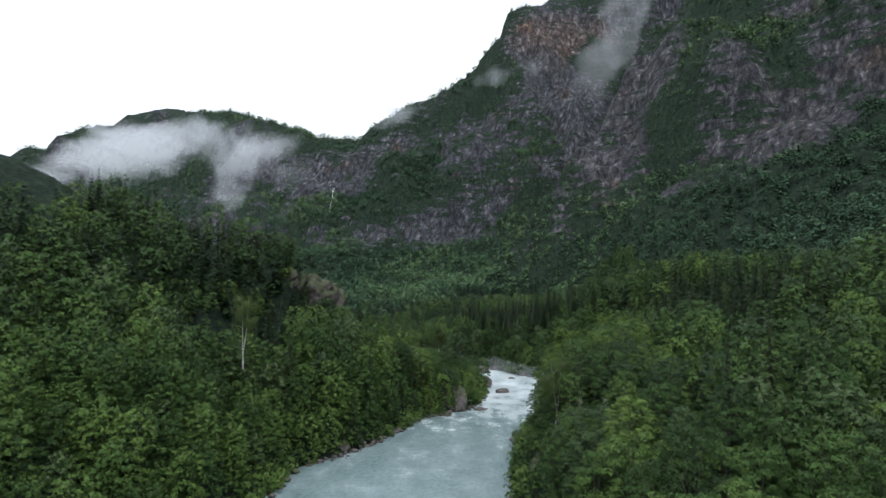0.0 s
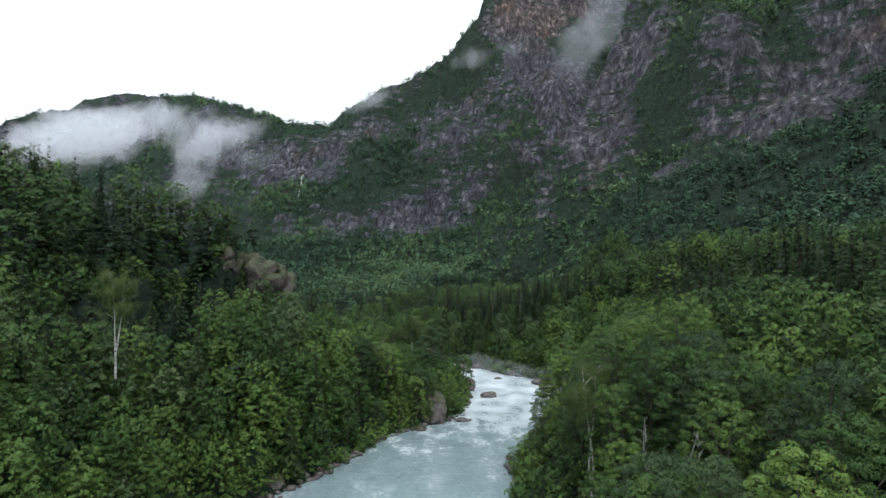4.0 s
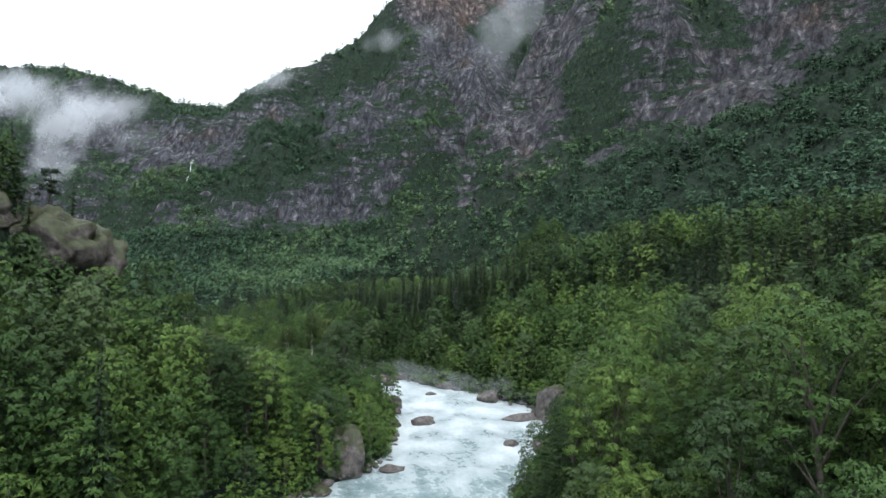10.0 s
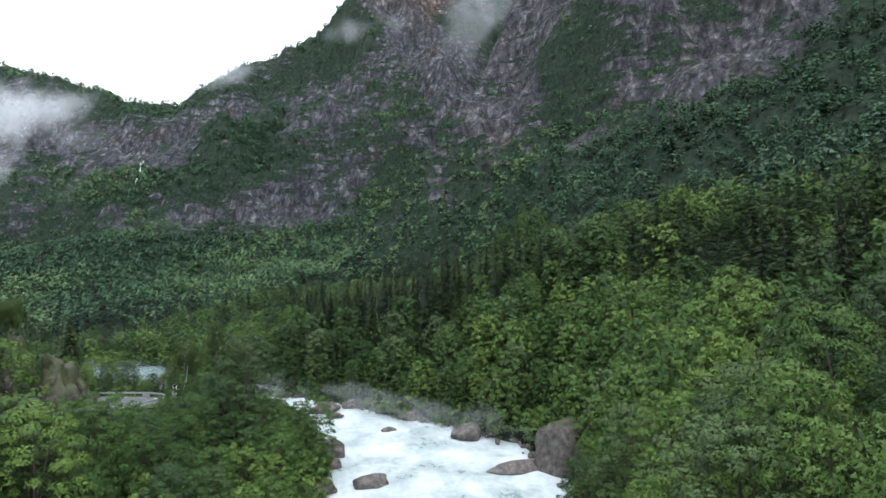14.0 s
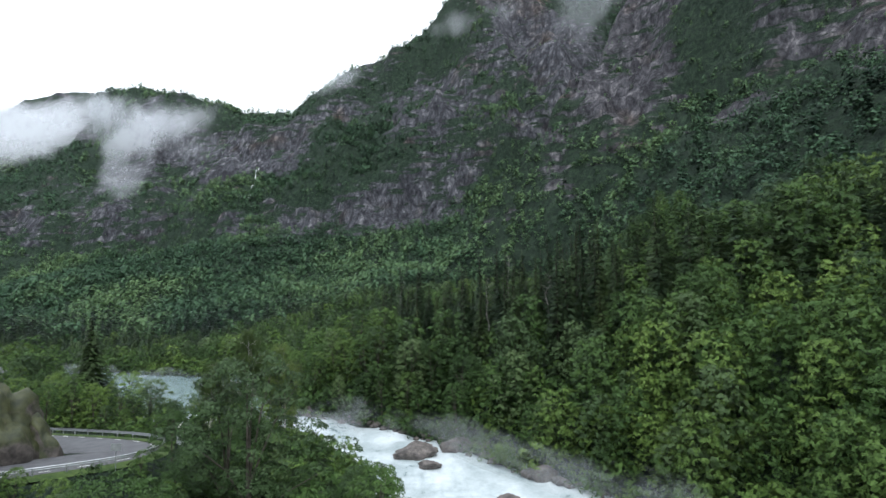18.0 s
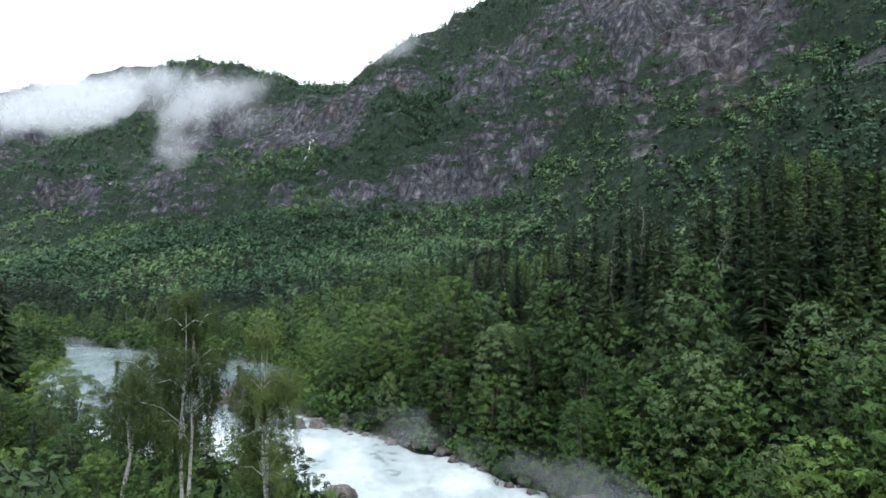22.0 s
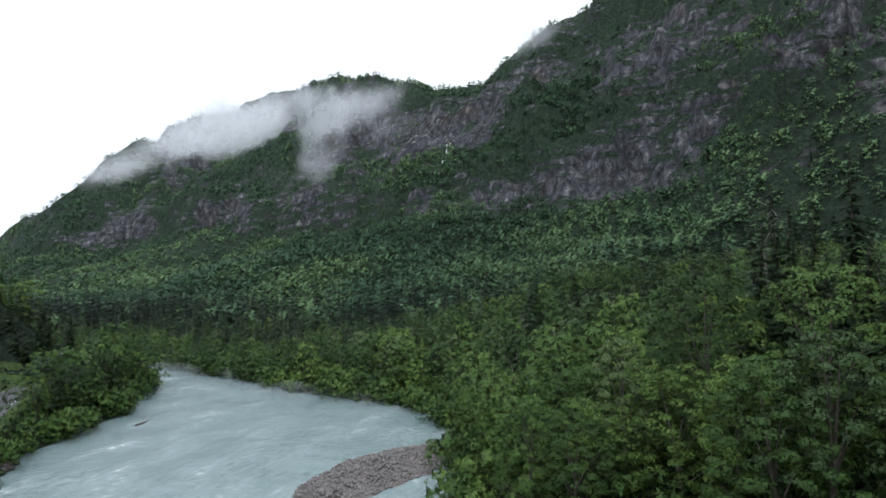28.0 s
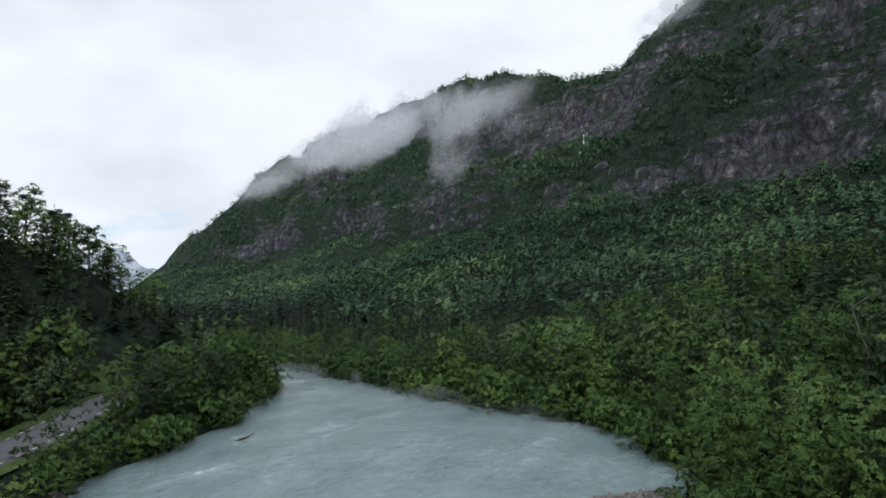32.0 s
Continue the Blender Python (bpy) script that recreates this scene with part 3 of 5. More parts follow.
def broad_trunk(rs, high, centres, limbs=7, sides=6):
    lean = rs.normal(size=2) * 0.03 * high
    stem = [(lean[0] * s * s, lean[1] * s * s, high * 0.86 * s - 0.8 * (s == 0)) for s in (0, 0.25, 0.5, 0.75, 1.0)]
    pieces = [tube(stem, [high * 0.017, high * 0.014, high * 0.010, high * 0.006, high * 0.002], sides)]
    for k in rs.permutation(len(centres))[:limbs]:
        end = centres[k]
        root = np.array([0, 0, max(0.15 * high, end[2] * 0.55)])
        mid = (root + end) / 2 + np.array([0, 0, 0.04 * high])
        pieces.append(tube([root, mid, end], [high * 0.007, high * 0.004, high * 0.0015], 4))
    return joined(pieces)


def spruce_crown(rs, high, wide, whorls, boughs, bits, size):
    """Whorls of drooping boughs, each a row of pointed sprays of needles that hang outwards."""
    v, out = [], []
    for k in range(whorls):
        s = (k + rs.uniform(0, 0.8)) / whorls
        z = high * (0.05 + 0.95 * s)
        r = wide / 2 * (1 - s) ** 0.9 * rs.uniform(0.75, 1.12) + 0.10
        n = max(3, int(boughs * (0.4 + 0.6 * (1 - s))))
        for b in range(n):
            ang = 2 * math.pi * (b + rs.uniform(-0.35, 0.35)) / n + k * 2.4
            rr = r * rs.uniform(0.55, 1.15)
            zb = z + rs.normal() * high / whorls * 0.9
            c, si, lit = math.cos(ang), math.sin(ang), rs.uniform(-0.15, 1.25)
            for i in range(bits):
                q0 = i / bits * 0.9
                q1 = min(q0 + rs.uniform(0.35, 0.6), 1.08)
                fan = rs.normal() * 0.24 * rr
                w = size * (0.45 + 0.55 * (1 - q0)) * (0.40 + 0.60 * (1 - s)) * rs.uniform(0.75, 1.25)
                z0, z1 = zb - 0.12 * rr * q0 * q0, zb - 0.22 * rr * q1 * q1 + rs.normal() * 0.10 * rr
                tilt = rs.uniform(-0.5, 0.5) * w
                v.append((c * rr * q0 - si * w, si * rr * q0 + c * w, z0 - abs(tilt)))
                v.append((c * rr * q0 + si * w, si * rr * q0 - c * w, z0 + tilt * 0.4))
                v.append((c * rr * q1 - si * fan, si * rr * q1 + c * fan, z1))
                out += [(c * 0.55, si * 0.55, lit - 0.35 * (1 - q0))] * 2 + [(c * 0.7, si * 0.7, lit)]
    v = np.array(v)
    return v, np.arange(len(v)).reshape(-1, 3), np.array(out)


def part(name, me, parent, label=""):
    ob = new(name, me)
    ob.parent = parent
    return tagged(ob, label)


def tree_thing(name, crown, trunk, leaf, wood, label, category, group):
    top = tagged(new(name), label, category, group)
    part("trunk", mesh_of(name + "_trunk", *trunk, [wood]), top)
    part("crown", mesh_of(name + "_crown", crown[0], crown[1], [leaf], False, None, crown[2]), top)
    return top


def make_broad(seed, high, wide, sprays, size, name="broadleaf_tree", leaf=None, wood=None, label="", droop=0.0, base=0.2):
    rs = np.random.RandomState(seed)
    c, crown = broad_crown(rs, high, wide, 130, sprays, size, base, droop)
    return tree_thing(name, crown, broad_trunk(rs, high, c), leaf or leaf_near, wood or bark, label or "leafy green deciduous tree on the river slope", "tree", "riverside trees")


def make_spruce(seed, high, wide, whorls, boughs, bits, size):
    rs = np.random.RandomState(seed)
    stem = tube([(0, 0, -0.8), (0, 0, high * 0.5), (0, 0, high)], [high * 0.014, high * 0.009, 0.02], 6)
    return tree_thing("spruce_tree", spruce_crown(rs, high, wide, whorls, boughs, bits, size), stem, needle_near, bark,
                      "dark green pointed spruce on the wooded slope", "tree", "spruce stand")


WAY = [(0, -10), (0, 60), (1, 90), (10, 131), (18, 162), (18, 193), (10, 234), (4, 259), (-5, 281), (-17, 299)]


def conifer_share(x, y):
    """Share of spruces in the wood: stands on the slopes and the band on the valley floor."""
    d = np.minimum(along(x, y, LEFT_BANK)[0], along(x, y, RIGHT_BANK)[0])
    right = along(x, y, RIGHT_BANK)[0] < along(x, y, LEFT_BANK)[0]
    start = np.where(y > 352, 32, np.where((y > 292) & (x > 8), 9, np.where(y > 200, 34, 40)))
    p = np.where(right & (y > 120) & (y < 420), np.clip((d - start) / 8, 0, 0.92) * np.clip((start + 52 - d) / 20, 0.12, 1), 0.02)
    p = np.maximum(p, np.where(~right & (y < 240) & (x < -44), np.clip((d - 14) / 20, 0, 0.7) * np.clip((y - 110) / 60, 0, 1), 0))
    p = np.maximum(p, np.where(~right & (y > 320) & (x < -105), 0.55, 0))
    p = np.maximum(p, np.where((y > 440) & (y < 560) & (x < 80), np.clip(1 - np.abs(y - 500 + 0.1 * x) / 45, 0, 0.95), 0))
    p = p * (0.5 + 1.9 * np.clip(fbm(x, y, 30, 3, 15) + 0.38, 0, 1))
    band = right & (y > 282) & (y < 352) & (x > 10)
    p = np.maximum(p, np.where(band, np.clip((d - 13) / 6, 0, 0.9) * np.clip((64 - d) / 14, 0.1, 1), 0))
    stand_mid = right & (y > 140) & (y < 270)
    p = np.maximum(p, np.where(stand_mid, np.clip((d - 24) / 6, 0, 0.8) * np.clip((74 - d) / 14, 0.1, 1) * np.clip(1.0 + 1.6 * fbm(x, y, 34, 2, 47), 0.2, 1), 0))
    behind = right & (y > 372) & (x < 25)
    stand_here = np.clip(fbm(x, y, 40, 3, 19) + 0.75, 0, 1)
    return np.maximum(p, np.where(behind, 0.95 * stand_here * np.clip((d - 14) / 8, 0, 1) * np.clip((115 - d) / 25, 0, 1), 0))


def scatter(x0, x1, y0, y1, step, seed, shore=1.2):
    rs = np.random.RandomState(seed)
    X, Y = np.meshgrid(np.arange(x0, x1, step), np.arange(y0, y1, step), indexing="ij")
    x, y = X.ravel() + rs.uniform(-0.45, 0.45, X.size) * step, Y.ravel() + rs.uniform(-0.45, 0.45, X.size) * step
    wet = inside(x, y, RIVER)
    d = np.minimum(along(x, y, LEFT_BANK)[0], along(x, y, RIGHT_BANK)[0])
    keep = ~wet & (d > shore) & (along(x, y, ROAD)[0] > 5.6)
    return x[keep], y[keep], d[keep], rs


def stand(kind, template, x, y, z, turn, size, label, leaf_kind, patchy=False):
    """A joined wood: copies of a template's vertices at many places."""
    v, f, o = template
    n = len(x)
    c, s = np.cos(turn)[:, None], np.sin(turn)[:, None]
    out = np.empty((n, len(v), 3), np.float32)
    out[..., 0] = (v[None, :, 0] * c - v[None, :, 1] * s) * size[:, None] + x[:, None]
    out[..., 1] = (v[None, :, 0] * s + v[None, :, 1] * c) * size[:, None] + y[:, None]
    out[..., 2] = v[None, :, 2] * size[:, None] + z[:, None]
    lean = np.empty_like(out)
    lean[..., 0], lean[..., 1], lean[..., 2] = o[None, :, 0] * c - o[None, :, 1] * s, o[None, :, 0] * s + o[None, :, 1] * c, o[None, :, 2]
    faces = f[None] + (np.arange(n) * len(v))[:, None, None]
    me = mesh_of(kind, out.reshape(-1, 3), faces.reshape(-1, f.shape[1]), [leaf_kind], False, None, lean.reshape(-1, 3))
    tint = np.random.RandomState(n).rand(n) * 0.75 + np.clip(0.5 * fbm(x, y, 26, 2, 27) + 0.12, 0, 0.3)
    if patchy:
        tint = np.random.RandomState(n).rand(n) * 0.5 + np.clip(1.3 * fbm(x, y, 85, 3, 29) + 0.28, 0, 0.6)
    me.attributes.new("tint", "FLOAT", "POINT").data.foreach_set("value", np.repeat(tint, len(v)).astype(np.float32))
    return tagged(new(kind, me), label, "woodland", kind="stuff")


WAY_Z = [45, 37, 34, 31, 29, 27.4, 23.6, 24, 22, 17.6]


def build_forest():
    broads = [make_broad(100 + k, 11.5, 5.4 + 0.25 * k, 9100, 0.135, leaf=pale_near if k % 4 == 1 else leaf_near, base=0.10) for k in range(8)]
    spruces = [make_spruce(200 + k, 17.0, 5.6 + 0.4 * k, 46, 13, 6, 0.33) for k in range(4)]
    x, y, d, rs = scatter(-230, 142, -15, 470, 4.9, 3)
    z = height(x, y)
    to_way, way_z = along(x, y, WAY, WAY_Z)
    seen = ~((y < 330) & (to_way > 140)) & ((y > 40) | (to_way < 90)) & ~((x > -46) & (x < 24) & (y < 30)) & ~((x < -130) & (y < 310))
    firs = rs.rand(len(x)) < conifer_share(x, y)
    size = np.where(firs, rs.uniform(0.50, 1.30, len(x)), rs.uniform(0.66, 1.36, len(x))) * np.where(firs, 1.0, np.clip(np.where(y > 322, 0.80, 0.90) + d / 60, 0.5, 1.05))
    size = np.where(firs & (y > 282) & (y < 352) & (x > 10), rs.uniform(0.8, 1.22, len(x)), size)
    low = (y > 236) & (along(x, y, LEFT_BANK)[0] < along(x, y, RIGHT_BANK)[0]) & (x > -100)
    size = np.where(low, np.minimum(size, 0.9), size)
    left = along(x, y, LEFT_BANK)[0] < along(x, y, RIGHT_BANK)[0]
    bench = left & (y > 205) & (y < 268) & (x > -26)
    size = np.where(bench, np.minimum(size, (13.0 - z) / np.where(firs, 17.0, 11.5)), size)
    shore = left & (y >= 262) & (y < 335) & (x > -66)
    size = np.where(shore, np.minimum(size, 0.66), size)
    size = np.where(left & (y > 238) & (y < 282) & (x > 1), np.minimum(size, (4.8 - z) / 11.5), size)
    flat = ~left & (y > 362)
    cap = np.where(firs, np.interp(x, [-60, -15], [0.62, 0.95]), np.interp(x, [-95, -60, -20], [0.52, 0.80, 0.92]))
    size = np.where(flat, np.minimum(size, cap * rs.uniform(0.85, 1.1, len(x))), size)
    crest_bare = np.hypot((x + 46) / 13, (y - 226) / 9) < 1
    size = np.where(crest_bare, 0, size)
    size = np.where(left & firs & (y > 300) & (x < -95), np.minimum(size, 0.72), size)
    room = (way_z - 3.5 - z) / np.where(firs, 17.0, 11.5)
    size = np.where(to_way < 9, np.minimum(size, room), size)
    seen &= ~(~left & (y < 190) & (d < 4.5)) & (size > 0.28) & (np.hypot((x + 118) / 6, (y - 366) / 9.5) > 1)
    x, y, d, z, to_way, firs, size = (a[seen] for a in (x, y, d, z, to_way, firs, size))
    turn = rs.uniform(0, 6.28, len(x))
    order = np.argsort(to_way)
    near_b = [i for i in order if not firs[i]][:300]
    near_f = [i for i in order if firs[i]][:240]
    for pick, kinds in ((near_b, broads), (near_f, spruces)):
        for n, i in enumerate(pick):
            m = pose(x[i], y[i], z[i] - 0.3, rs.uniform(-4, 4), rs.uniform(-4, 4), math.degrees(turn[i])) @ Matrix.Diagonal((size[i] * rs.uniform(0.9, 1.1), size[i], size[i] * rs.uniform(0.9, 1.15), 1))
            if n < len(kinds):
                kinds[n].matrix_basis = m
            else:
                copied = copy_thing(kinds[n % len(kinds)], Matrix())
                copied.matrix_basis = m
    rest = np.ones(len(x), bool)
    rest[near_b + near_f] = False
    which = rs.randint(0, 4, len(x))
    close = to_way < 72
    for k in range(4):
        rt = np.random.RandomState(300 + k)
        fine, coarse = broad_crown(rt, 11.5, 6.2, 90, 1260, 0.31, 0.04)[1], broad_crown(rt, 11.5, 6.4, 44, 396, 0.52, 0.04)[1]
        fir, far_fir = spruce_crown(rt, 17.0, 6.2, 36, 11, 5, 0.42), spruce_crown(rt, 17.0, 6.0, 26, 8, 3, 0.70)
        lf = pale_far if k == 1 else leaf_far
        for tpl, sel, nm, skin in ((fine, close & ~firs, "broadleaf_wood", lf), (coarse, ~close & ~firs, "broadleaf_wood", lf), (fir, close & firs, "spruce_wood", needle_far), (far_fir, ~close & firs, "spruce_wood", needle_far)):
            sel = sel & rest & (which == k)
            if sel.any():
                stand(nm, tpl, x[sel], y[sel], z[sel] - 0.3, turn[sel], size[sel], "dense dark spruce wood on the valley side" if nm == "spruce_wood" else "dense leafy wood further back on the valley sides", skin)


def build_bushes():
    """Low scrub under the trees and down to the water."""
    x, y, d, rs = scatter(-190, 120, 10, 440, 2.7, 17, 0.3)
    z = height(x, y)
    to_way = along(x, y, WAY)[0]
    keep = ~((y > 335) & (d > 7)) & (d < 60) & (to_way < 140) & (rs.rand(len(x)) < np.clip(1.3 - d / 30, 0.75, 1)) & ~(np.hypot((x + 46) / 13, (y - 226) / 9) < 1)
    x, y, z, d = x[keep], y[keep], z[keep], d[keep]
    size, turn, which = rs.uniform(0.55, 1.15, len(x)), rs.uniform(0, 6.28, len(x)), rs.randint(0, 3, len(x))
    road = along(x, y, ROAD)[0]
    size = np.where(road < 12, size * 0.5, size)
    edge = []
    for line in (LEFT_BANK, RIGHT_BANK):
        for (ax, ay), (bx, by) in zip(line, line[1:]):
            for _ in range(int(math.hypot(bx - ax, by - ay) / 1.5)):
                f = rs.rand()
                edge.append((ax + f * (bx - ax) + rs.normal() * 0.5, ay + f * (by - ay) + rs.normal() * 0.5))
    edge = np.array([e for e in edge if 40 < e[1] < 425 and not (208 < e[1] < 250 and e[0] > 40) and not (194 < e[1] < 206 and e[0] < 14) and not (140 < e[1] < 158 and e[0] < 0)])
    calm = edge[:, 1] > 318
    x, y, z = np.r_[x, edge[:, 0]], np.r_[y, edge[:, 1]], np.r_[z, np.full(len(edge), 0.3)]
    size, turn = np.r_[size, rs.uniform(0.35, 0.75, len(edge)) * np.where(calm, 1.35, 1.0)], np.r_[turn, rs.uniform(0, 6.28, len(edge))]
    which = np.r_[which, rs.randint(0, 3, len(edge))]
    for k in range(3):
        rt = np.random.RandomState(330 + k)
        bt = broad_crown(rt, 4.2, 4.8, 14, 112, 0.54, 0.0)[1]
        sel = which == k
        stand("riverside_scrub", bt, x[sel], y[sel], z[sel] - 0.3, turn[sel], size[sel], "low green scrub under the trees along the banks", leaf_far)


def weeping_birch(seed, high, spread):
    """A pale birch with forked stems, an open crown and long hanging twigs of small leaves."""
    rs = np.random.RandomState(seed)
    stems, tips = [], []
    for k in range(2):
        turn = rs.uniform(0, 6.28)
        lean = np.array([math.cos(turn), math.sin(turn)]) * spread * rs.uniform(0.10, 0.24)
        at = lambda q: np.array([lean[0] * q ** 1.3, lean[1] * q ** 1.3, high * 0.97 * q])
        pts = [at(q) - np.array([0, 0, 0.6 * (q == 0)]) + rs.normal(size=3) * 0.12 for q in (0, 0.2, 0.4, 0.6, 0.8, 1.0)]
        stems.append(tube(pts, [0.17, 0.14, 0.11, 0.08, 0.05, 0.02], 7))
        for _ in range(15):
            q = rs.uniform(0.50, 0.98)
            ang, reach = rs.uniform(0, 6.28), spread * rs.uniform(0.25, 0.55) * (1.35 - 0.85 * q)
            root = at(q)
            end = root + np.array([math.cos(ang) * reach, math.sin(ang) * reach, reach * rs.uniform(0.25, 0.7)])
            mid = (root + end) / 2 + np.array([0, 0, 0.35])
            stems.append(tube([root, mid, end], [0.05, 0.03, 0.012], 4))
            tips += [root + (end - root) * f for f in (0.55, 1.0)]
        tips += [pts[-1], pts[-2]]
    cs, heart = [], []
    for p in tips:
        puff = 330
        cs.append(p + rs.normal(size=(puff, 3)) * np.array([0.38, 0.38, 0.26]) + np.array([0, 0, 0.2]))
        heart.append(np.tile(p - np.array([0, 0, 0.5]), (puff, 1)))
        for _ in range(7):
            fall, away = rs.uniform(0.8, 3.0), rs.normal(size=2) * 0.42
            n = int(fall * 48)
            q = np.linspace(0, 1, n)[:, None]
            heart.append(np.tile(p - np.array([0, 0, 1.5]), (n, 1)))
            cs.append(p + np.c_[q * away[0], q * away[1], 0.35 * np.sin(q * 2.2) - fall * q ** 1.3] + rs.normal(size=(n, 3)) * 0.055)
    cs, heart = np.concatenate(cs), np.concatenate(heart)
    v, f = leaves(cs, rs.normal(size=cs.shape) + 1e-3, 0.048, rs, 0.6, 0.6)
    crown = v, f, np.repeat(unit_rows(cs * np.array([1, 1, 0]) / spread * 1.4 + unit_rows(cs - heart) * 0.9 + np.array([0, 0, 0.45])), 3, axis=0)
    return tree_thing("weeping_birch", crown, joined(stems), birch_leaf, birch_bark, "tall pale-stemmed birch with long hanging twigs on the bank", "tree", "birches on the bank")


def build_birches():
    for seed, x, y, base, high, spread in ((1, -1.8, 256.5, 4.5, 18.6, 5.2), (2, 1.8, 258.6, 3.5, 17.2, 5.0), (3, -12, 274, 4.5, 9.0, 7.0), (4, -9, 262, 8, 10.0, 6.0), (5, 21.5, 112, 14, 15.0, 7.0), (6, -45, 133, 24, 15.5, 6.5),
                                           (7, -31, 247, 20.5, 7.0, 5.0)):
        weeping_birch(700 + seed, high, spread).matrix_basis = pose(x, y, base, 0, 0, seed * 70)
    strip = [(-84, 343), (-86, 349), (-88, 355), (-91, 361), (-95, 367), (-99, 373), (-104, 379), (-110, 384), (-117, 390), (-124, 396)]
    strip = [(x - 1.5 + 1.5 * (k % 2), y, 9.5 + 1.3 * math.sin(k * 2.3)) for k, (x, y) in enumerate(strip)]
    strip += [(-24, 279, 14.6), (-30, 284, 15.2), (-37, 288, 15.0), (-43, 292.5, 14.4), (-49, 297.5, 13.7), (-55, 302.5, 13), (5.0, 230.5, 23.5), (2.5, 233, 20), (8.5, 237, 12.5), (12.5, 239.5, 11.5), (-0.5, 221, 17.2), (-6, 243, 16.5), (-18, 276.5, 10.5), (-3, 240, 12.8), (1, 237, 14), (4, 241, 14.5), (-8, 258, 14), (-5, 250, 12)]
    for k, (x, y, top) in enumerate(strip + list(((-10, 197, 22), (-15, 191, 24), (-7, 204, 20), (-19, 203, 24), (-12, 211, 19), (-4, 213, 17), (-24, 195, 27), (-2, 221, 15)))):
        base = float(height(np.array([float(x)]), np.array([float(y)]))[0])
        close = along(np.array([float(x)]), np.array([float(y)]), WAY)[0][0] < 26
        tree = make_broad(740 + k, 11.5, 6.4, 15600 if close else 6500, 0.095 if close else 0.165, leaf=pale_near if k % 3 == 1 else leaf_near)
        tree.matrix_basis = pose(x, y, base - 0.3, 0, 0, k * 61) @ Matrix.Scale((top - base) / 11.5, 4)
    for k, (x, y, top) in enumerate(((-101, 335, 21), (-105, 340, 22), (-109, 345, 20), (-112, 350, 18), (-118, 352, 21), (-137, 381, 18), (-134, 386, 18), (-138, 388, 19), (-133, 391, 16.5), (-137, 394, 17), (-142, 391, 18), (-131, 381, 15))):
        base = float(height(np.array([float(x)]), np.array([float(y)]))[0])
        make_spruce(780 + k % 4, 17.0, 6.8, 40, 12, 5, 0.55).matrix_basis = pose(x, y, base - 0.3, 0, 0, k * 61) @ Matrix.Scale((top - base) / 17.0, 4)
    # the lone dark spruce behind the bend
    lone = make_spruce(290, 17.0, 11.0, 52, 20, 8, 0.62)
    tagged(lone, "broad dark lone spruce beside the road bend", "tree", "spruce stand")
    lone.matrix_basis = pose(-36, 284, 6.5)


def pine_tree(seed, high):
    """A pine: a bare reddish stem with an open, flat-topped crown."""
    rs = np.random.RandomState(seed)
    bend = rs.normal(size=2) * 0.05 * high
    pts = [np.array([bend[0] * q * q, bend[1] * q * q, high * 0.95 * q - 0.8 * (q == 0)]) for q in (0, 0.25, 0.5, 0.75, 1.0)]
    stems, cs, ds = [tube(pts, [0.20, 0.17, 0.13, 0.09, 0.03], 7)], [], []
    for _ in range(18):
        q = rs.uniform(0.5, 1.0)
        root = np.array([bend[0] * q * q, bend[1] * q * q, high * 0.95 * q])
        ang, reach = rs.uniform(0, 6.28), rs.uniform(0.9, 2.6) * (1.35 - 0.75 * q)
        end = root + np.array([math.cos(ang) * reach, math.sin(ang) * reach, reach * rs.uniform(0.1, 0.5)])
        stems.append(tube([root, (root + end) / 2 + np.array([0, 0, 0.1]), end], [0.06, 0.04, 0.015], 4))
        d = unit_rows(rs.normal(size=(110, 3)))
        cs.append(end + d * rs.uniform(0.4, 1.0, (110, 1)) * np.array([1.0, 1.0, 0.5]))
        ds.append(d)
    cs, ds = np.concatenate(cs), np.concatenate(ds)
    v, f = leaves(cs, ds + rs.normal(size=cs.shape) * 0.5, 0.22, rs, 0.0, 0.4)
    return tree_thing("pine_tree", (v, f, np.repeat(ds, 3, axis=0)), joined(stems), needle_near, bark, "slender pine with a bare stem and open crown on the hill", "tree", "hill pines")


def build_pines():
    kinds = [pine_tree(760 + k, 11.0) for k in range(3)]
    spots = [(-43, 222), (-47, 219), (-51, 224), (-54, 219), (-58, 223), (-62, 218), (-66, 221), (-70, 216), (-49, 215), (-163, 353), (-158, 358), (-155, 361), (-153, 365), (-151, 369), (-150, 372), (-149, 376), (-160, 349), (-147, 379)]
    rs = np.random.RandomState(79)
    for k, (x, y) in enumerate(spots):
        m = pose(x, y, float(height(np.array([x]), np.array([y]))[0]) - 0.2, 0, 0, k * 67) @ Matrix.Scale(rs.uniform(0.75, 1.15), 4)
        if k < 3:
            kinds[k].matrix_basis = m
        else:
            copy_thing(kinds[k % 3], Matrix()).matrix_basis = m


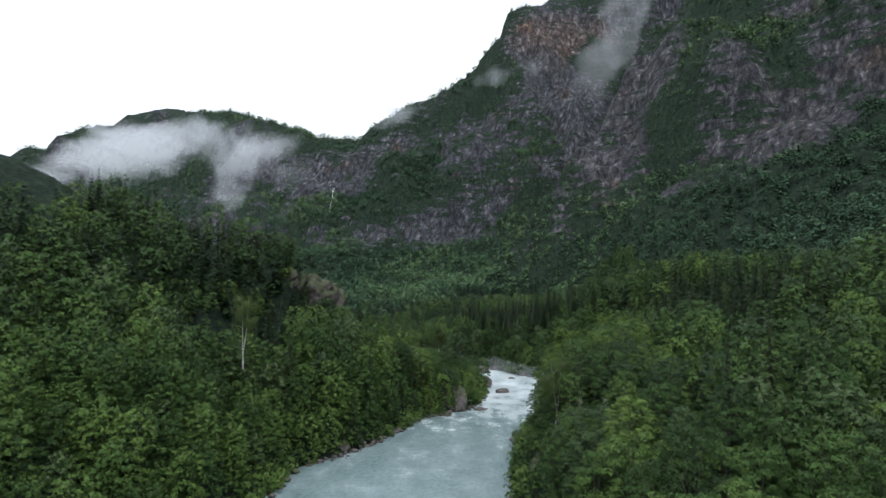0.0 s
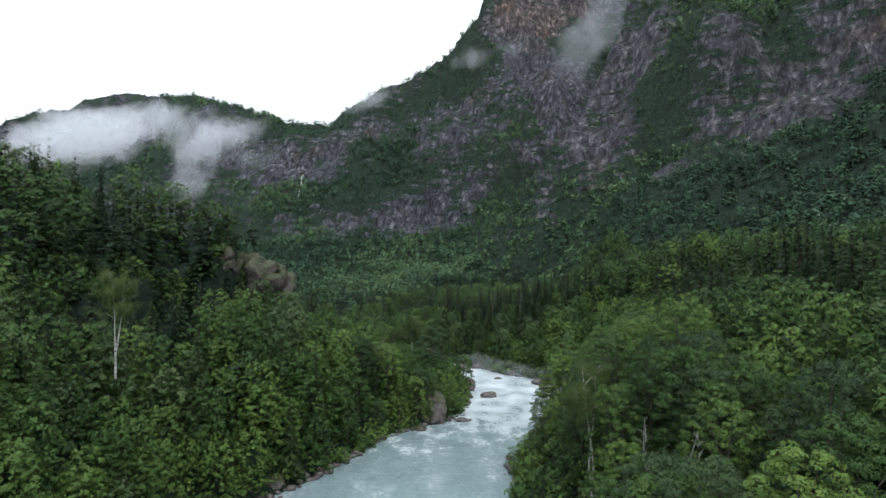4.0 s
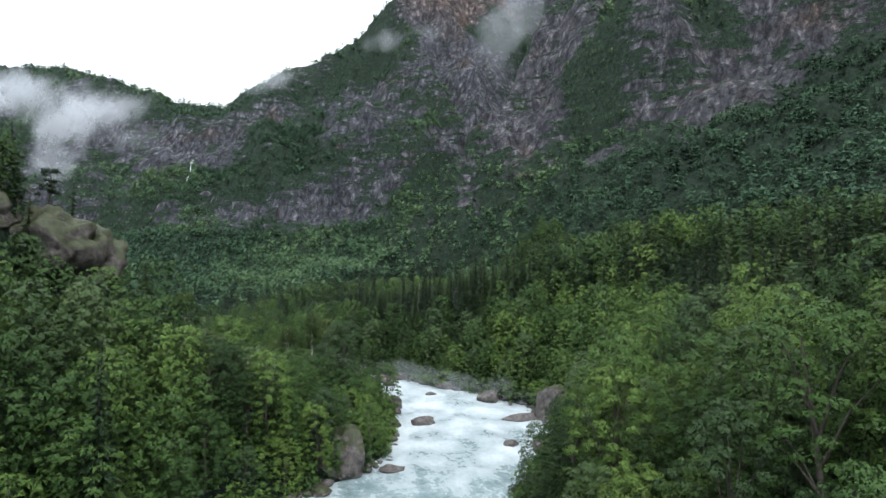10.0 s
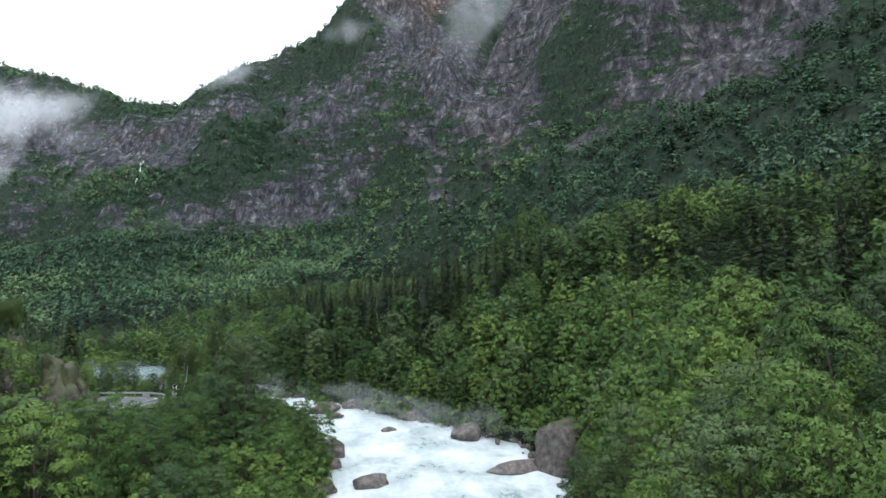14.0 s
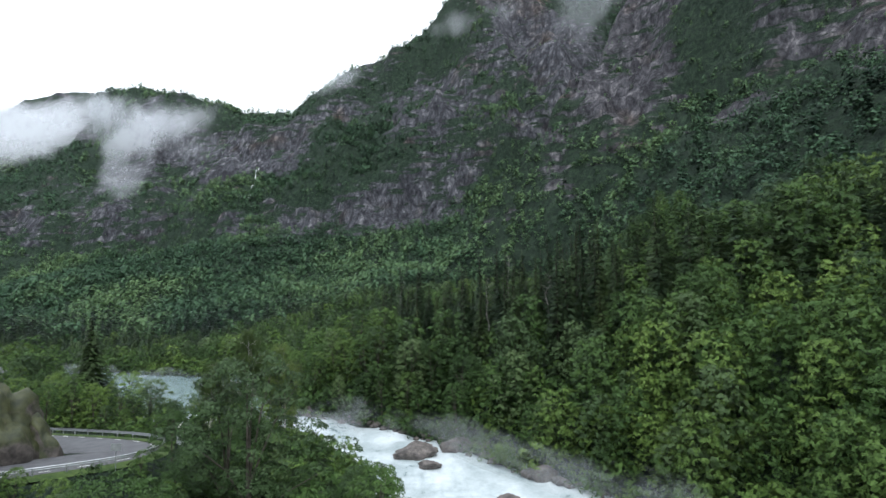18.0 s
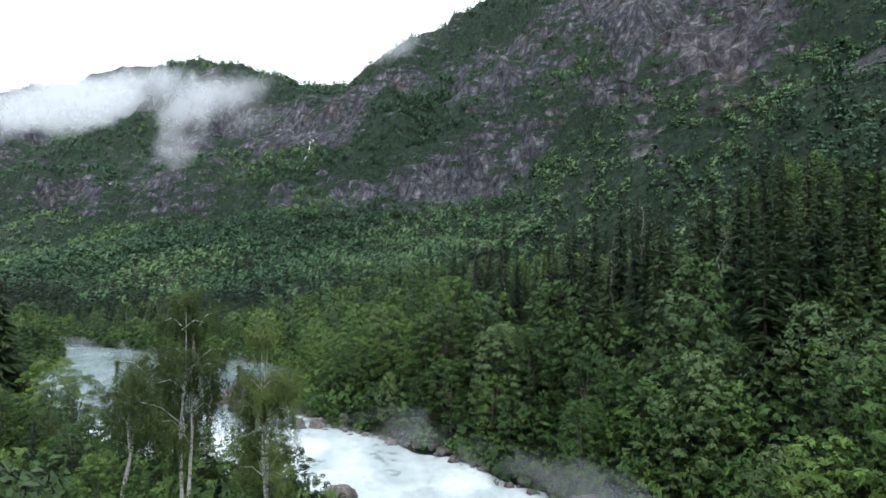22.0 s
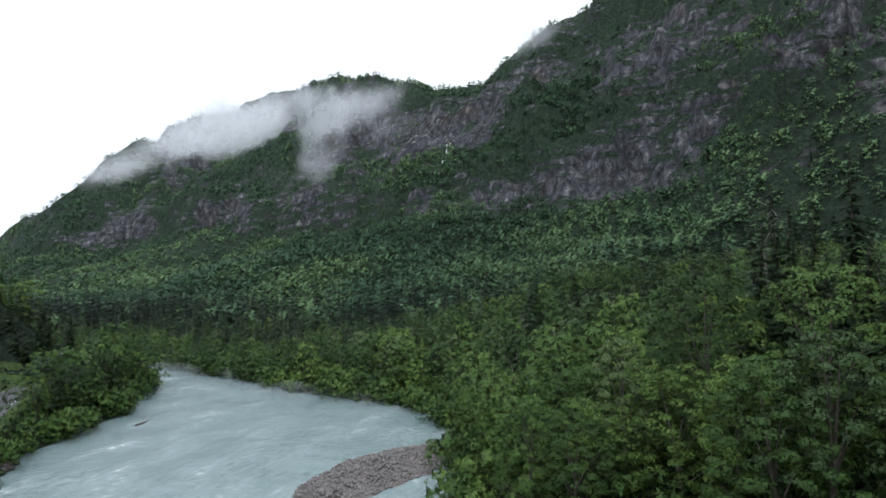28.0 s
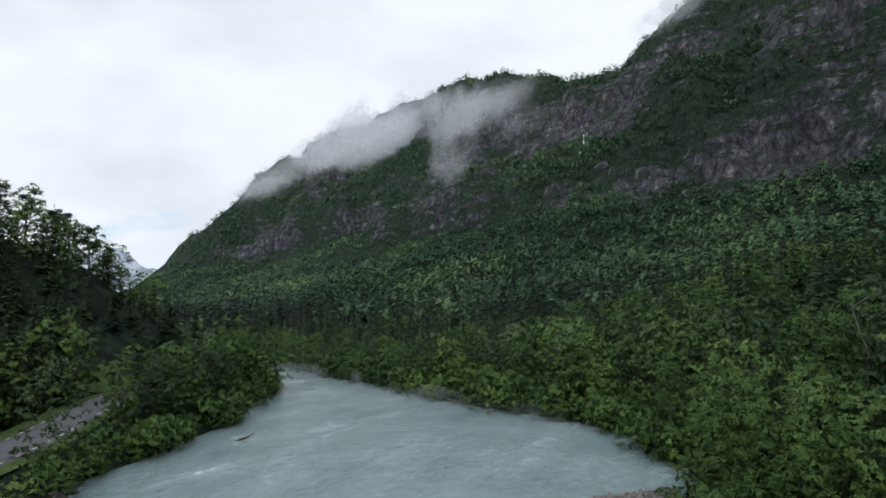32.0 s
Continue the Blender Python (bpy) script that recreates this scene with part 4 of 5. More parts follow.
def dead_tree(seed, high):
    """A bare grey snag with short broken limbs."""
    rs = np.random.RandomState(seed)
    pts = [np.array([rs.normal() * 0.12 * k, rs.normal() * 0.12 * k, high * k / 5 - 0.5 * (k == 0)]) for k in range(6)]
    pieces = [tube(pts, [0.15, 0.13, 0.10, 0.07, 0.05, 0.02], 7)]
    for _ in range(16):
        q = rs.uniform(0.25, 0.98)
        root = pts[0] + (pts[-1] - pts[0]) * q
        ang, reach = rs.uniform(0, 6.28), rs.uniform(0.6, 2.4) * (1.2 - 0.7 * q)
        end = root + np.array([math.cos(ang) * reach, math.sin(ang) * reach, reach * rs.uniform(0.2, 0.9)])
        pieces.append(tube([root, (root + end) / 2 + np.array([0, 0, 0.15]), end], [0.04, 0.025, 0.008], 4))
    ob = new("dead_tree", mesh_of("dead_tree", *joined(pieces), [dead_wood]))
    return tagged(ob, "bare pale grey dead birch among green trees", "tree", "dead trees")


def build_dead_trees():
    for k, (x, y, top, high) in enumerate(((-15, 352, 8, 8), (-19, 381, 12, 9), (34, 311, 28, 12), (39, 315, 33, 12), (25, 92, 25, 9), (23, 98, 25, 8), (-27, 395, 9, 8), (-10, 362, 13, 9), (45, 300, 29, 10), (-2, 372, 17, 10), (14, 345, 27, 10))):
        ob = dead_tree(800 + k, high)
        ob.matrix_basis = pose(x, y, (3.0 if y > 340 else 0.5) + max(top - high, float(height(np.array([float(x)]), np.array([float(y)]))[0]) - 0.5 - (3.0 if y > 340 else 0.5)), 0, 0, k * 50) @ Matrix.Scale(1.08, 4)


def slope_of(x, y):
    e = 6.0
    return np.hypot(height(x + e, y) - height(x - e, y), height(x, y + e) - height(x, y - e)) / (2 * e)


def build_mountain_wood():
    rt = np.random.RandomState(400)
    for k, (x0, x1, y0, y1, step) in enumerate(((-420, 420, 470, 900, 4.5), (-960, 300, 900, 1250, 6.6), (140, 420, 60, 470, 4.8), (-620, -230, 100, 760, 7.2), (-960, -420, 760, 900, 8.4))):
        x, y, d, rs = scatter(x0, x1, y0, y1, step, 40 + k)
        x, y = x + rs.normal(size=len(x)) * step * 0.5, y + rs.normal(size=len(x)) * step * 0.5
        s = slope_of(x, y)
        keep = rs.rand(len(x)) < np.clip(1.40 - 1.6 * bare_rock(x, y), 0.24, 1)
        x, y, s = x[keep], y[keep], s[keep]
        bare = bare_rock(x, y)
        z = height(x, y)
        firs = rs.rand(len(x)) < conifer_share(x, y)
        size, turn = (0.42 + 0.95 * rs.rand(len(x)) ** 1.4) * np.clip(1.35 - 0.3 * s, 0.55, 1) * np.clip(1.25 - bare, 0.38, 1), rs.uniform(0, 6.28, len(x))
        bt = broad_crown(rt, 7.6, 5.4, 12, 60, 0.92, 0.0)[1] if k in (0, 2) else broad_crown(rt, 7.6, 5.6, 9, 27, 1.25, 0.0)[1]
        ft = spruce_crown(rt, 15.0, 5.0, 11, 5, 2, 1.2)
        # the broadleaf skin carries the blue of distance haze in its colour
        for tpl, sel, nm, lf in ((bt, ~firs, "hillside_wood", hazed_leaf_hill), (ft, firs, "hillside_spruce_wood", needle_hill)):
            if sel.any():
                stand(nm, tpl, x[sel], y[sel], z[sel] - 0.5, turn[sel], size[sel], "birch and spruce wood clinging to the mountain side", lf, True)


build_forest()
build_bushes()
build_birches()
build_pines()
build_dead_trees()
build_mountain_wood()


# ---- rocks ----
def rock_mesh(name, seed, skin, size, rough=0.22):
    """A worn boulder: a fine ball pushed in and out by noise, flattened in a few planes."""
    bm = bmesh.new()
    bmesh.ops.create_icosphere(bm, subdivisions=4, radius=1.0)
    rs = np.random.RandomState(seed)
    planes = [(Vector(rs.normal(size=3)).normalized(), rs.uniform(0.55, 0.9)) for _ in range(9)]
    off = Vector(rs.uniform(-50, 50, 3))
    for v in bm.verts:
        p = v.co.copy()
        for n, cut in planes:
            over = p.dot(n) - cut
            if over > 0:
                p -= n * over * 0.85
        p *= 1 + rough * noise.noise(p * 1.7 + off) + rough * 0.4 * noise.noise(p * 5 + off) + rough * 0.18 * noise.noise(p * 13 + off)
        v.co = Vector((p.x * size[0], p.y * size[1], p.z * size[2]))
    for f in bm.faces:
        f.smooth = True
    me = bpy.data.meshes.new(name)
    bm.to_mesh(me)
    bm.free()
    me.materials.append(skin)
    return me


BOULDERS = [(-26.6, 324.2, 0.0, 1.5, 0.9, 0.6, 0), 
    # x, y, z, half sizes, mossy
    (4.5, 201, 2.6, 5.2, 4.6, 5.2, 1), (13, 200, 0.0, 2.4, 1.5, 0.9, 0), (23, 230, 0.3, 2.8, 1.9, 1.5, 0), (15, 229, 0.3, 2.8, 2.0, 1.5, 1), (17, 239, 0.4, 2.2, 1.6, 1.4, 0),
    (17.5, 246, 0.8, 2.6, 2.2, 2.4, 0), (44, 205, 0.6, 5.0, 3.0, 2.8, 0), (47, 230, 0.2, 5.6, 2.4, 1.5, 0), (52.5, 228, 2.5, 4.2, 4.4, 6.2, 1), (37, 211, 0.1, 1.6, 1.4, 1.0, 0),
    (36, 187, 0.4, 3.0, 2.0, 1.9, 1), (39, 184, 0.6, 2.2, 1.7, 1.7, 1), (1, 191, 0.3, 1.8, 1.5, 1.0, 1), (-3, 189, 0.2, 1.5, 1.2, 0.8, 0), (30, 260, 0.1, 1.7, 1.1, 0.7, 0),
    (18, 281, 0.5, 4.0, 2.6, 1.9, 0), (25, 284, 0.5, 3.0, 2.2, 1.8, 0), (29.5, 283, 0.5, 2.4, 2.0, 1.6, 0), (0, 286, 0.3, 2.1, 1.7, 1.4, 0), (4, 274, 0.3, 2.6, 2.0, 1.4, 1),
    (44, 251, 0.6, 3.4, 2.2, 2.2, 0), (-12, 313, 0.3, 1.3, 1.1, 1.3, 0), (-9.6, 314, 0.4, 1.2, 1.2, 1.5, 0), (-6, 315.5, 0.5, 1.8, 1.3, 1.5, 0), (-26, 152, 0.6, 3.6, 2.6, 2.4, 1),
    (-31, 148, 0.6, 3.4, 2.6, 2.0, 1), (-22, 157, 0.2, 2.0, 1.6, 1.1, 0), (25, 165, 0.3, 2.2, 1.4, 1.4, 1), (21.5, 161, 0.0, 1.5, 0.9, 0.7, 1), (34, 190, 0.3, 2.0, 1.5, 1.2, 0),
    (23, 124, 4.0, 5.0, 3.5, 5.0, 1), (-26, 323, 0.0, 1.0, 0.8, 0.55, 0), (20, 275, 0.3, 1.8, 1.3, 1.0, 0), (36, 268, 0.5, 2.6, 2.0, 1.8, 0),
]


def build_boulders():
    for k, (x, y, z, a, b, c, moss) in enumerate(BOULDERS):
        ob = new("boulder", rock_mesh("boulder", 500 + k, mossy_rock if moss else wet_rock, (a, b, c)))
        ob.matrix_basis = pose(x, y, z, 0, 0, (k * 47) % 40 - 20)
        tagged(ob, "mossy grey-brown boulder at the foaming river's edge" if moss else "bare wet grey boulder standing in the white rapids", "boulder", "river boulders")
    # the bare outcrop over the road
    for k, (x, y, z, a, b, c) in enumerate(((-50, 222, 38, 8, 6, 6.5), (-44, 228, 34, 6, 5.5, 7), (-36.5, 247.5, 13, 5.5, 4.5, 10), (-30.5, 247.2, 12, 6.0, 4.2, 9.6), (-25, 246.2, 11, 5.3, 3.5, 8.6), (-22.2, 247.6, 9.5, 3.0, 2.6, 6.0), (-58, 219, 42, 6, 5, 4))):
        ob = new("rock_outcrop", rock_mesh("rock_outcrop", 600 + k, mossy_crag, (a, b, c), 0.42))
        ob.matrix_basis = pose(x, y, z, 0, 0, k * 31)
        tagged(ob, "mossy pale rock outcrop on the wooded hill above the road", "rock", "hill outcrop")


def build_shore_stones():
    """Small stones along both banks, joined: nobody could count them."""
    rs = np.random.RandomState(71)
    base = bmesh.new()
    bmesh.ops.create_icosphere(base, subdivisions=1, radius=1.0)
    v = np.array([q.co[:] for q in base.verts])
    f = np.array([[w.index for w in t.verts] for t in base.faces])
    base.free()
    vs, fs, n = [], [], 0
    for line in (LEFT_BANK, RIGHT_BANK):
        for (ax, ay), (bx, by) in zip(line, line[1:]):
            if by < 60 or ay > 330:
                continue
            for _ in range(int(math.hypot(bx - ax, by - ay) * 2.4)):
                s, r = rs.rand(), rs.uniform(0.22, 0.95) ** 1.4
                p = np.array([ax + s * (bx - ax) + rs.normal() * 1.0, ay + s * (by - ay) + rs.normal() * 1.0, rs.uniform(-0.1, 0.5)])
                vs.append(v * (1 + rs.normal(size=v.shape) * 0.16) * r * rs.uniform(0.7, 1.3, 3) * np.array([1, 1, 0.7]) + p)
                fs.append(f + n)
                n += len(v)
    me = mesh_of("shore_stones", np.concatenate(vs), np.concatenate(fs), [wet_rock], True)
    tagged(new("shore_stones", me), "wet dark stones along the river banks", "stones", kind="stuff")


BAR = [(-22, 350), (-26, 353), (-31, 349), (-35, 342), (-36, 333), (-33, 326.5), (-29, 328), (-25.5, 336), (-22.5, 343)]


def build_gravel_bar():
    xs, ys = graded((-42, -16, 0.5)), graded((320, 358, 0.5))
    X, Y = np.meshgrid(xs, ys, indexing="ij")
    edge = along(X, Y, BAR + BAR[:1])[0]
    Z = np.where(inside(X, Y, BAR), np.minimum(edge * 0.16, 0.5), -np.minimum(edge * 0.25, 1.5)) + fbm(X, Y, 2.5, 3, 33) * 0.22 + fbm(X, Y, 0.6, 1, 34) * 0.10
    me = mesh_of("gravel_bar", np.c_[X.ravel(), Y.ravel(), Z.ravel()], grid_faces(len(xs), len(ys)), [gravel])
    tagged(new("gravel_bar", me), "pinkish grey gravel bar in the calm river", "gravel bar", kind="structure")


def build_bar_stones():
    """Pebbles strewn over the bar, a small bush on its tip, and a snag in the stream."""
    rs = np.random.RandomState(72)
    base = bmesh.new()
    bmesh.ops.create_icosphere(base, subdivisions=1, radius=1.0)
    v, f = np.array([q.co[:] for q in base.verts]), np.array([[w.index for w in t.verts] for t in base.faces])
    base.free()
    p = np.c_[rs.uniform(-38, -20, 3600), rs.uniform(325, 354, 3600)]
    p = p[inside(p[:, 0], p[:, 1], BAR)]
    lift = np.minimum(along(p[:, 0], p[:, 1], BAR + BAR[:1])[0] * 0.16, 0.5)
    r = rs.uniform(0.10, 0.34, len(p)) ** 1.15
    out = v[None] * (1 + rs.normal(size=(len(p), len(v), 3)) * 0.14) * r[:, None, None] * rs.uniform(0.6, 1.4, (len(p), 1, 3)) + np.c_[p, lift + 0.05][:, None]
    faces = (f[None] + (np.arange(len(p)) * len(v))[:, None, None]).reshape(-1, 3)
    tagged(new("bar_stones", mesh_of("bar_stones", out.reshape(-1, 3), faces, [pebble])), "pinkish grey pebbles strewn over the bar", "stones", kind="stuff")
    bush = tagged(new("bush"), "small green bush on the tip of the gravel bar", "bush")
    c, crown = broad_crown(rs, 1.8, 2.2, 14, 700, 0.13, 0.05)
    part("stems", mesh_of("bush_stems", *broad_trunk(rs, 1.8, c), [bark]), bush)
    part("leaves", mesh_of("bush_leaves", crown[0], crown[1], [birch_leaf], False, None, crown[2]), bush)
    bush.matrix_basis = pose(-24.5, 347, 0.35)
    log = joined([tube([(-1.3, 0, -0.3), (-0.4, 0.1, 0.15), (0.5, 0.2, 0.35), (1.3, 0.0, 0.9)], [0.16, 0.14, 0.10, 0.03], 7), tube([(0.2, 0.15, 0.3), (0.4, 0.5, 0.8), (0.3, 0.7, 1.2)], [0.07, 0.05, 0.02], 5)])
    tagged(new("driftwood", mesh_of("driftwood", *log, [bark])), "dark wet driftwood snag standing in the stream", "driftwood").matrix_basis = pose(-75, 352, 0.0, 0, 0, 30)


def falling_water(name, line, wide, label):
    """A torn white ribbon of water laid on the mountain side."""
    p = np.array([(ax + (bx - ax) * q, ay + (by - ay) * q) for (ax, ay), (bx, by) in zip(line, line[1:]) for q in np.linspace(0, 1, 14)])
    p = p + np.c_[fbm(p[:, 0], p[:, 1], 9, 2, 63), fbm(p[:, 1], p[:, 0], 9, 2, 64)] * 1.2
    way = unit_rows(np.gradient(p, axis=0))
    side = np.c_[way[:, 1], -way[:, 0]]
    w = wide * (0.6 + np.abs(fbm(p[:, 0] * 2, p[:, 1] * 2, 6, 2, 65)) * 2.2)
    rows = [np.c_[p + side * (o * w)[:, None], height(*(p + side * (o * w)[:, None]).T) + l] for o, l in ((-1, 0.2), (-0.4, 1.6), (0.4, 1.6), (1, 0.2))]
    me = mesh_of(name, np.stack(rows, 1).reshape(-1, 3), grid_faces(len(p), 4), [foam_white])
    tagged(new(name, me), label, "waterfall")


def build_falls():
    falling_water("waterfall", [(-176, 918), (-173, 893), (-171, 868), (-168, 842)], 0.55, "thin white waterfall down the dark rock wall")
    falling_water("cascade", [(-160, 556), (-157, 550), (-156, 545), (-160, 540)], 0.6, "short white cascade among trees at the mountain's foot")


# ---- road ----
def smooth_line(line, values, step):
    """The line and its values, rounded and cut into even steps."""
    p = np.c_[np.array(line, float), np.array(values, float)]
    for _ in range(3):
        q = np.empty((2 * len(p) - 2, 3))
        q[0::2], q[1::2] = 0.75 * p[:-1] + 0.25 * p[1:], 0.25 * p[:-1] + 0.75 * p[1:]
        p = np.vstack([p[:1], q, p[-1:]])
    run = np.r_[0, np.cumsum(np.linalg.norm(np.diff(p[:, :2], axis=0), axis=1))]
    s = np.arange(0, run[-1], step)
    return np.stack([np.interp(s, run, p[:, k]) for k in range(3)], 1)


def ribbon(line, offsets, lift):
    """A strip along a line: rows of points at the offsets given to its right, each with its own lift."""
    way = np.gradient(line[:, :2], axis=0)
    way /= np.linalg.norm(way, axis=1, keepdims=True)
    side = np.c_[way[:, 1], -way[:, 0]]
    rows = [np.c_[line[:, :2] + side * o, line[:, 2] + l] for o, l in zip(offsets, lift)]
    return np.stack(rows, 1).reshape(-1, 3), grid_faces(len(line), len(offsets))


ROAD_LINE = smooth_line(ROAD, ROAD_Z, 0.5)


def bars(pieces):
    """Boxes with their own centre, way and half sizes, as one vertex and face list."""
    vs, fs, n = [], [], 0
    for c, way, half in pieces:
        u = np.array([way[0], way[1], way[2] if len(way) > 2 else 0.0], float)
        u /= np.linalg.norm(u)
        r = np.cross(u, (0, 0, 1.0)) if abs(u[2]) < 0.95 else np.array([1.0, 0, 0])
        r /= np.linalg.norm(r)
        t = np.cross(r, u)
        for a in (-1, 1):
            for b in (-1, 1):
                for e in (-1, 1):
                    vs.append(np.array(c) + a * u * half[0] + b * r * half[1] + e * t * half[2])
        fs += [[n + i for i in q] for q in ((0, 1, 3, 2), (4, 6, 7, 5), (0, 4, 5, 1), (2, 3, 7, 6), (0, 2, 6, 4), (1, 5, 7, 3))]
        n += 8
    return np.array(vs), np.array(fs)


def build_road():
    road = new("road", mesh_of("road", *ribbon(ROAD_LINE, (-3.3, -3.0, -1.5, 0, 1.5, 3.0, 3.3), (-0.25, 0.0, 0.03, 0.05, 0.03, 0.0, -0.25)), [asphalt]))
    tagged(road, "narrow grey asphalt valley road with dashed edge lines", "road", kind="structure")
    for o in (-2.7, 2.7):
        for k in range(60, len(ROAD_LINE) - 8, 6):
            if o < 0 and ROAD_LINE[k, 0] > -19 and ROAD_LINE[k, 1] < 256:
                continue
            part("edge_line", mesh_of("edge_line", *ribbon(ROAD_LINE[k:k + 3], (o - 0.07, o + 0.07), (0.030, 0.030)), [paint]), road)
    turn = [k for k, p in enumerate(ROAD_LINE) if p[0] > -23 and 230 < p[1] < 258]
    verge = new("road_verge", mesh_of("road_verge", *joined([ribbon(run, (-5.6, -4.6, -3.2), (-0.15, 0.06, -0.04)) for run in (ROAD_LINE[:turn[0]], ROAD_LINE[turn[-1]:])] + [ribbon(ROAD_LINE, (3.2, 3.8, 4.8), (-0.04, 0.04, -0.25))]), [grass_green]))
    tagged(verge, "strips of bright green grass beside the road", "verge", kind="structure")


def build_guardrail():
    """A steel rail along the outside of the bend, on posts."""
    near = [i for i, p in enumerate(ROAD_LINE) if 205 < p[1] < 285 and p[0] < -5]
    line = ROAD_LINE[near[0]:near[-1]]
    rail = tagged(new("guardrail"), "galvanised steel guardrail along the outside of the bend", "guardrail")
    way = np.gradient(line[:, :2], axis=0)
    way /= np.linalg.norm(way, axis=1, keepdims=True)
    # the river lies on the right-hand side of the road's run
    prof = [(0.0, 0.44), (0.06, 0.48), (0.06, 0.54), (0.0, 0.58), (0.0, 0.62), (0.06, 0.66), (0.06, 0.72), (0.0, 0.76)]
    part("rail", mesh_of("rail", *ribbon(line, [3.75 + a for a, _ in prof], [h for _, h in prof]), [zinc]), rail)
    side = np.c_[way[:, 1], -way[:, 0]]
    post = mesh_of("rail_post", *bars([((0, 0, 0.2), (0, 0, 1), (0.55, 0.05, 0.05))]), [zinc], False)
    for k in range(0, len(line), 5):
        ob = part("rail_post", post, rail)
        ob.location = (line[k, 0] + side[k, 0] * 3.88, line[k, 1] + side[k, 1] * 3.88, line[k, 2])


sign_black = plain_material("sign_black", (0.012, 0.012, 0.012), (0.02, 0.02, 0.02), 1.0, 0.5)
sign_yellow = plain_material("sign_yellow", (0.74, 0.73, 0.64), (0.82, 0.80, 0.72), 1.0, 0.5)
sign_back = plain_material("sign_back", (0.42, 0.44, 0.45), (0.55, 0.57, 0.58), 2.0, 0.5, 0.4)


def chevron_sign():
    """A black board with a pale arrow on a steel post; its face looks along -y."""
    top = tagged(new("chevron_sign"), "black bend marker with a pale arrow on a steel post", "road sign", "bend markers")
    part("post", mesh_of("sign_post", *tube([(0, 0.05, -0.4), (0, 0.05, 1.0), (0, 0.05, 1.75)], [0.035] * 3, 8), [zinc]), top)
    board = part("board", mesh_of("sign_board", *bars([((0, 0, 1.45), (1, 0), (0.34, 0.015, 0.34))]), [sign_black], False), top)
    part("arrow", mesh_of("sign_arrow", *bars([((0.0, -0.02, 1.59), (1, 0, 0.9), (0.24, 0.006, 0.085)), ((0.0, -0.02, 1.31), (1, 0, -0.9), (0.24, 0.006, 0.085))]), [sign_yellow], False), board, "pale yellow arrow")
    return top


def build_signs():
    first = chevron_sign()
    for k, (x, y, z, turn) in enumerate(((-8.9, 252.3, 10.9, -18), (-8.0, 250.6, 10.9, -22), (-7.2, 249.0, 10.9, -26))):
        m = pose(x, y, z, 0, 0, turn)
        if k:
            copy_thing(first, m)
        else:
            first.matrix_basis = m
    plate = tagged(new("information_sign"), "grey back of a road sign on a steel post", "road sign")
    part("post", mesh_of("plate_post", *tube([(0, 0, -0.5), (0, 0, 1.2), (0, 0, 2.3)], [0.035] * 3, 8), [zinc]), plate)
    part("board", mesh_of("plate_board", *bars([((0, -0.05, 2.0), (1, 0), (0.55, 0.012, 0.32))]), [sign_back], False), plate)
    plate.matrix_basis = pose(-10.6, 241.3, 11.0, 0, 0, 170)
    box = tagged(new("utility_box"), "small pale grey utility box beside the bend markers", "utility box")
    part("cabinet", mesh_of("cabinet", *bars([((0, 0, 0.45), (1, 0), (0.32, 0.22, 0.45))]), [sign_back], False), box)
    part("lid", mesh_of("lid", *bars([((0, 0, 0.93), (1, 0), (0.36, 0.26, 0.03))]), [zinc], False), box)
    box.matrix_basis = pose(-8.5, 251.4, 10.6, 0, 0, -20)


def build_meadow():
    xs, ys = graded((-126, -110, 0.8)), graded((354, 378, 0.8))
    X, Y = np.meshgrid(xs, ys, indexing="ij")
    Z = height(X, Y) + 0.25 + fbm(X, Y, 3, 2, 44) * 0.3
    keep = (np.hypot((X + 118) / 5.5, (Y - 366) / 9) < 1).ravel()
    f = grid_faces(len(xs), len(ys))
    f = f[keep[f].all(1)]
    me = mesh_of("meadow", np.c_[X.ravel(), Y.ravel(), Z.ravel()], f, [grass_green])
    tagged(new("meadow", me), "small bright green meadow beside the road", "meadow", kind="structure")


build_boulders()
build_shore_stones()
build_gravel_bar()
build_bar_stones()
build_falls()
build_road()
build_guardrail()
build_signs()
build_meadow()


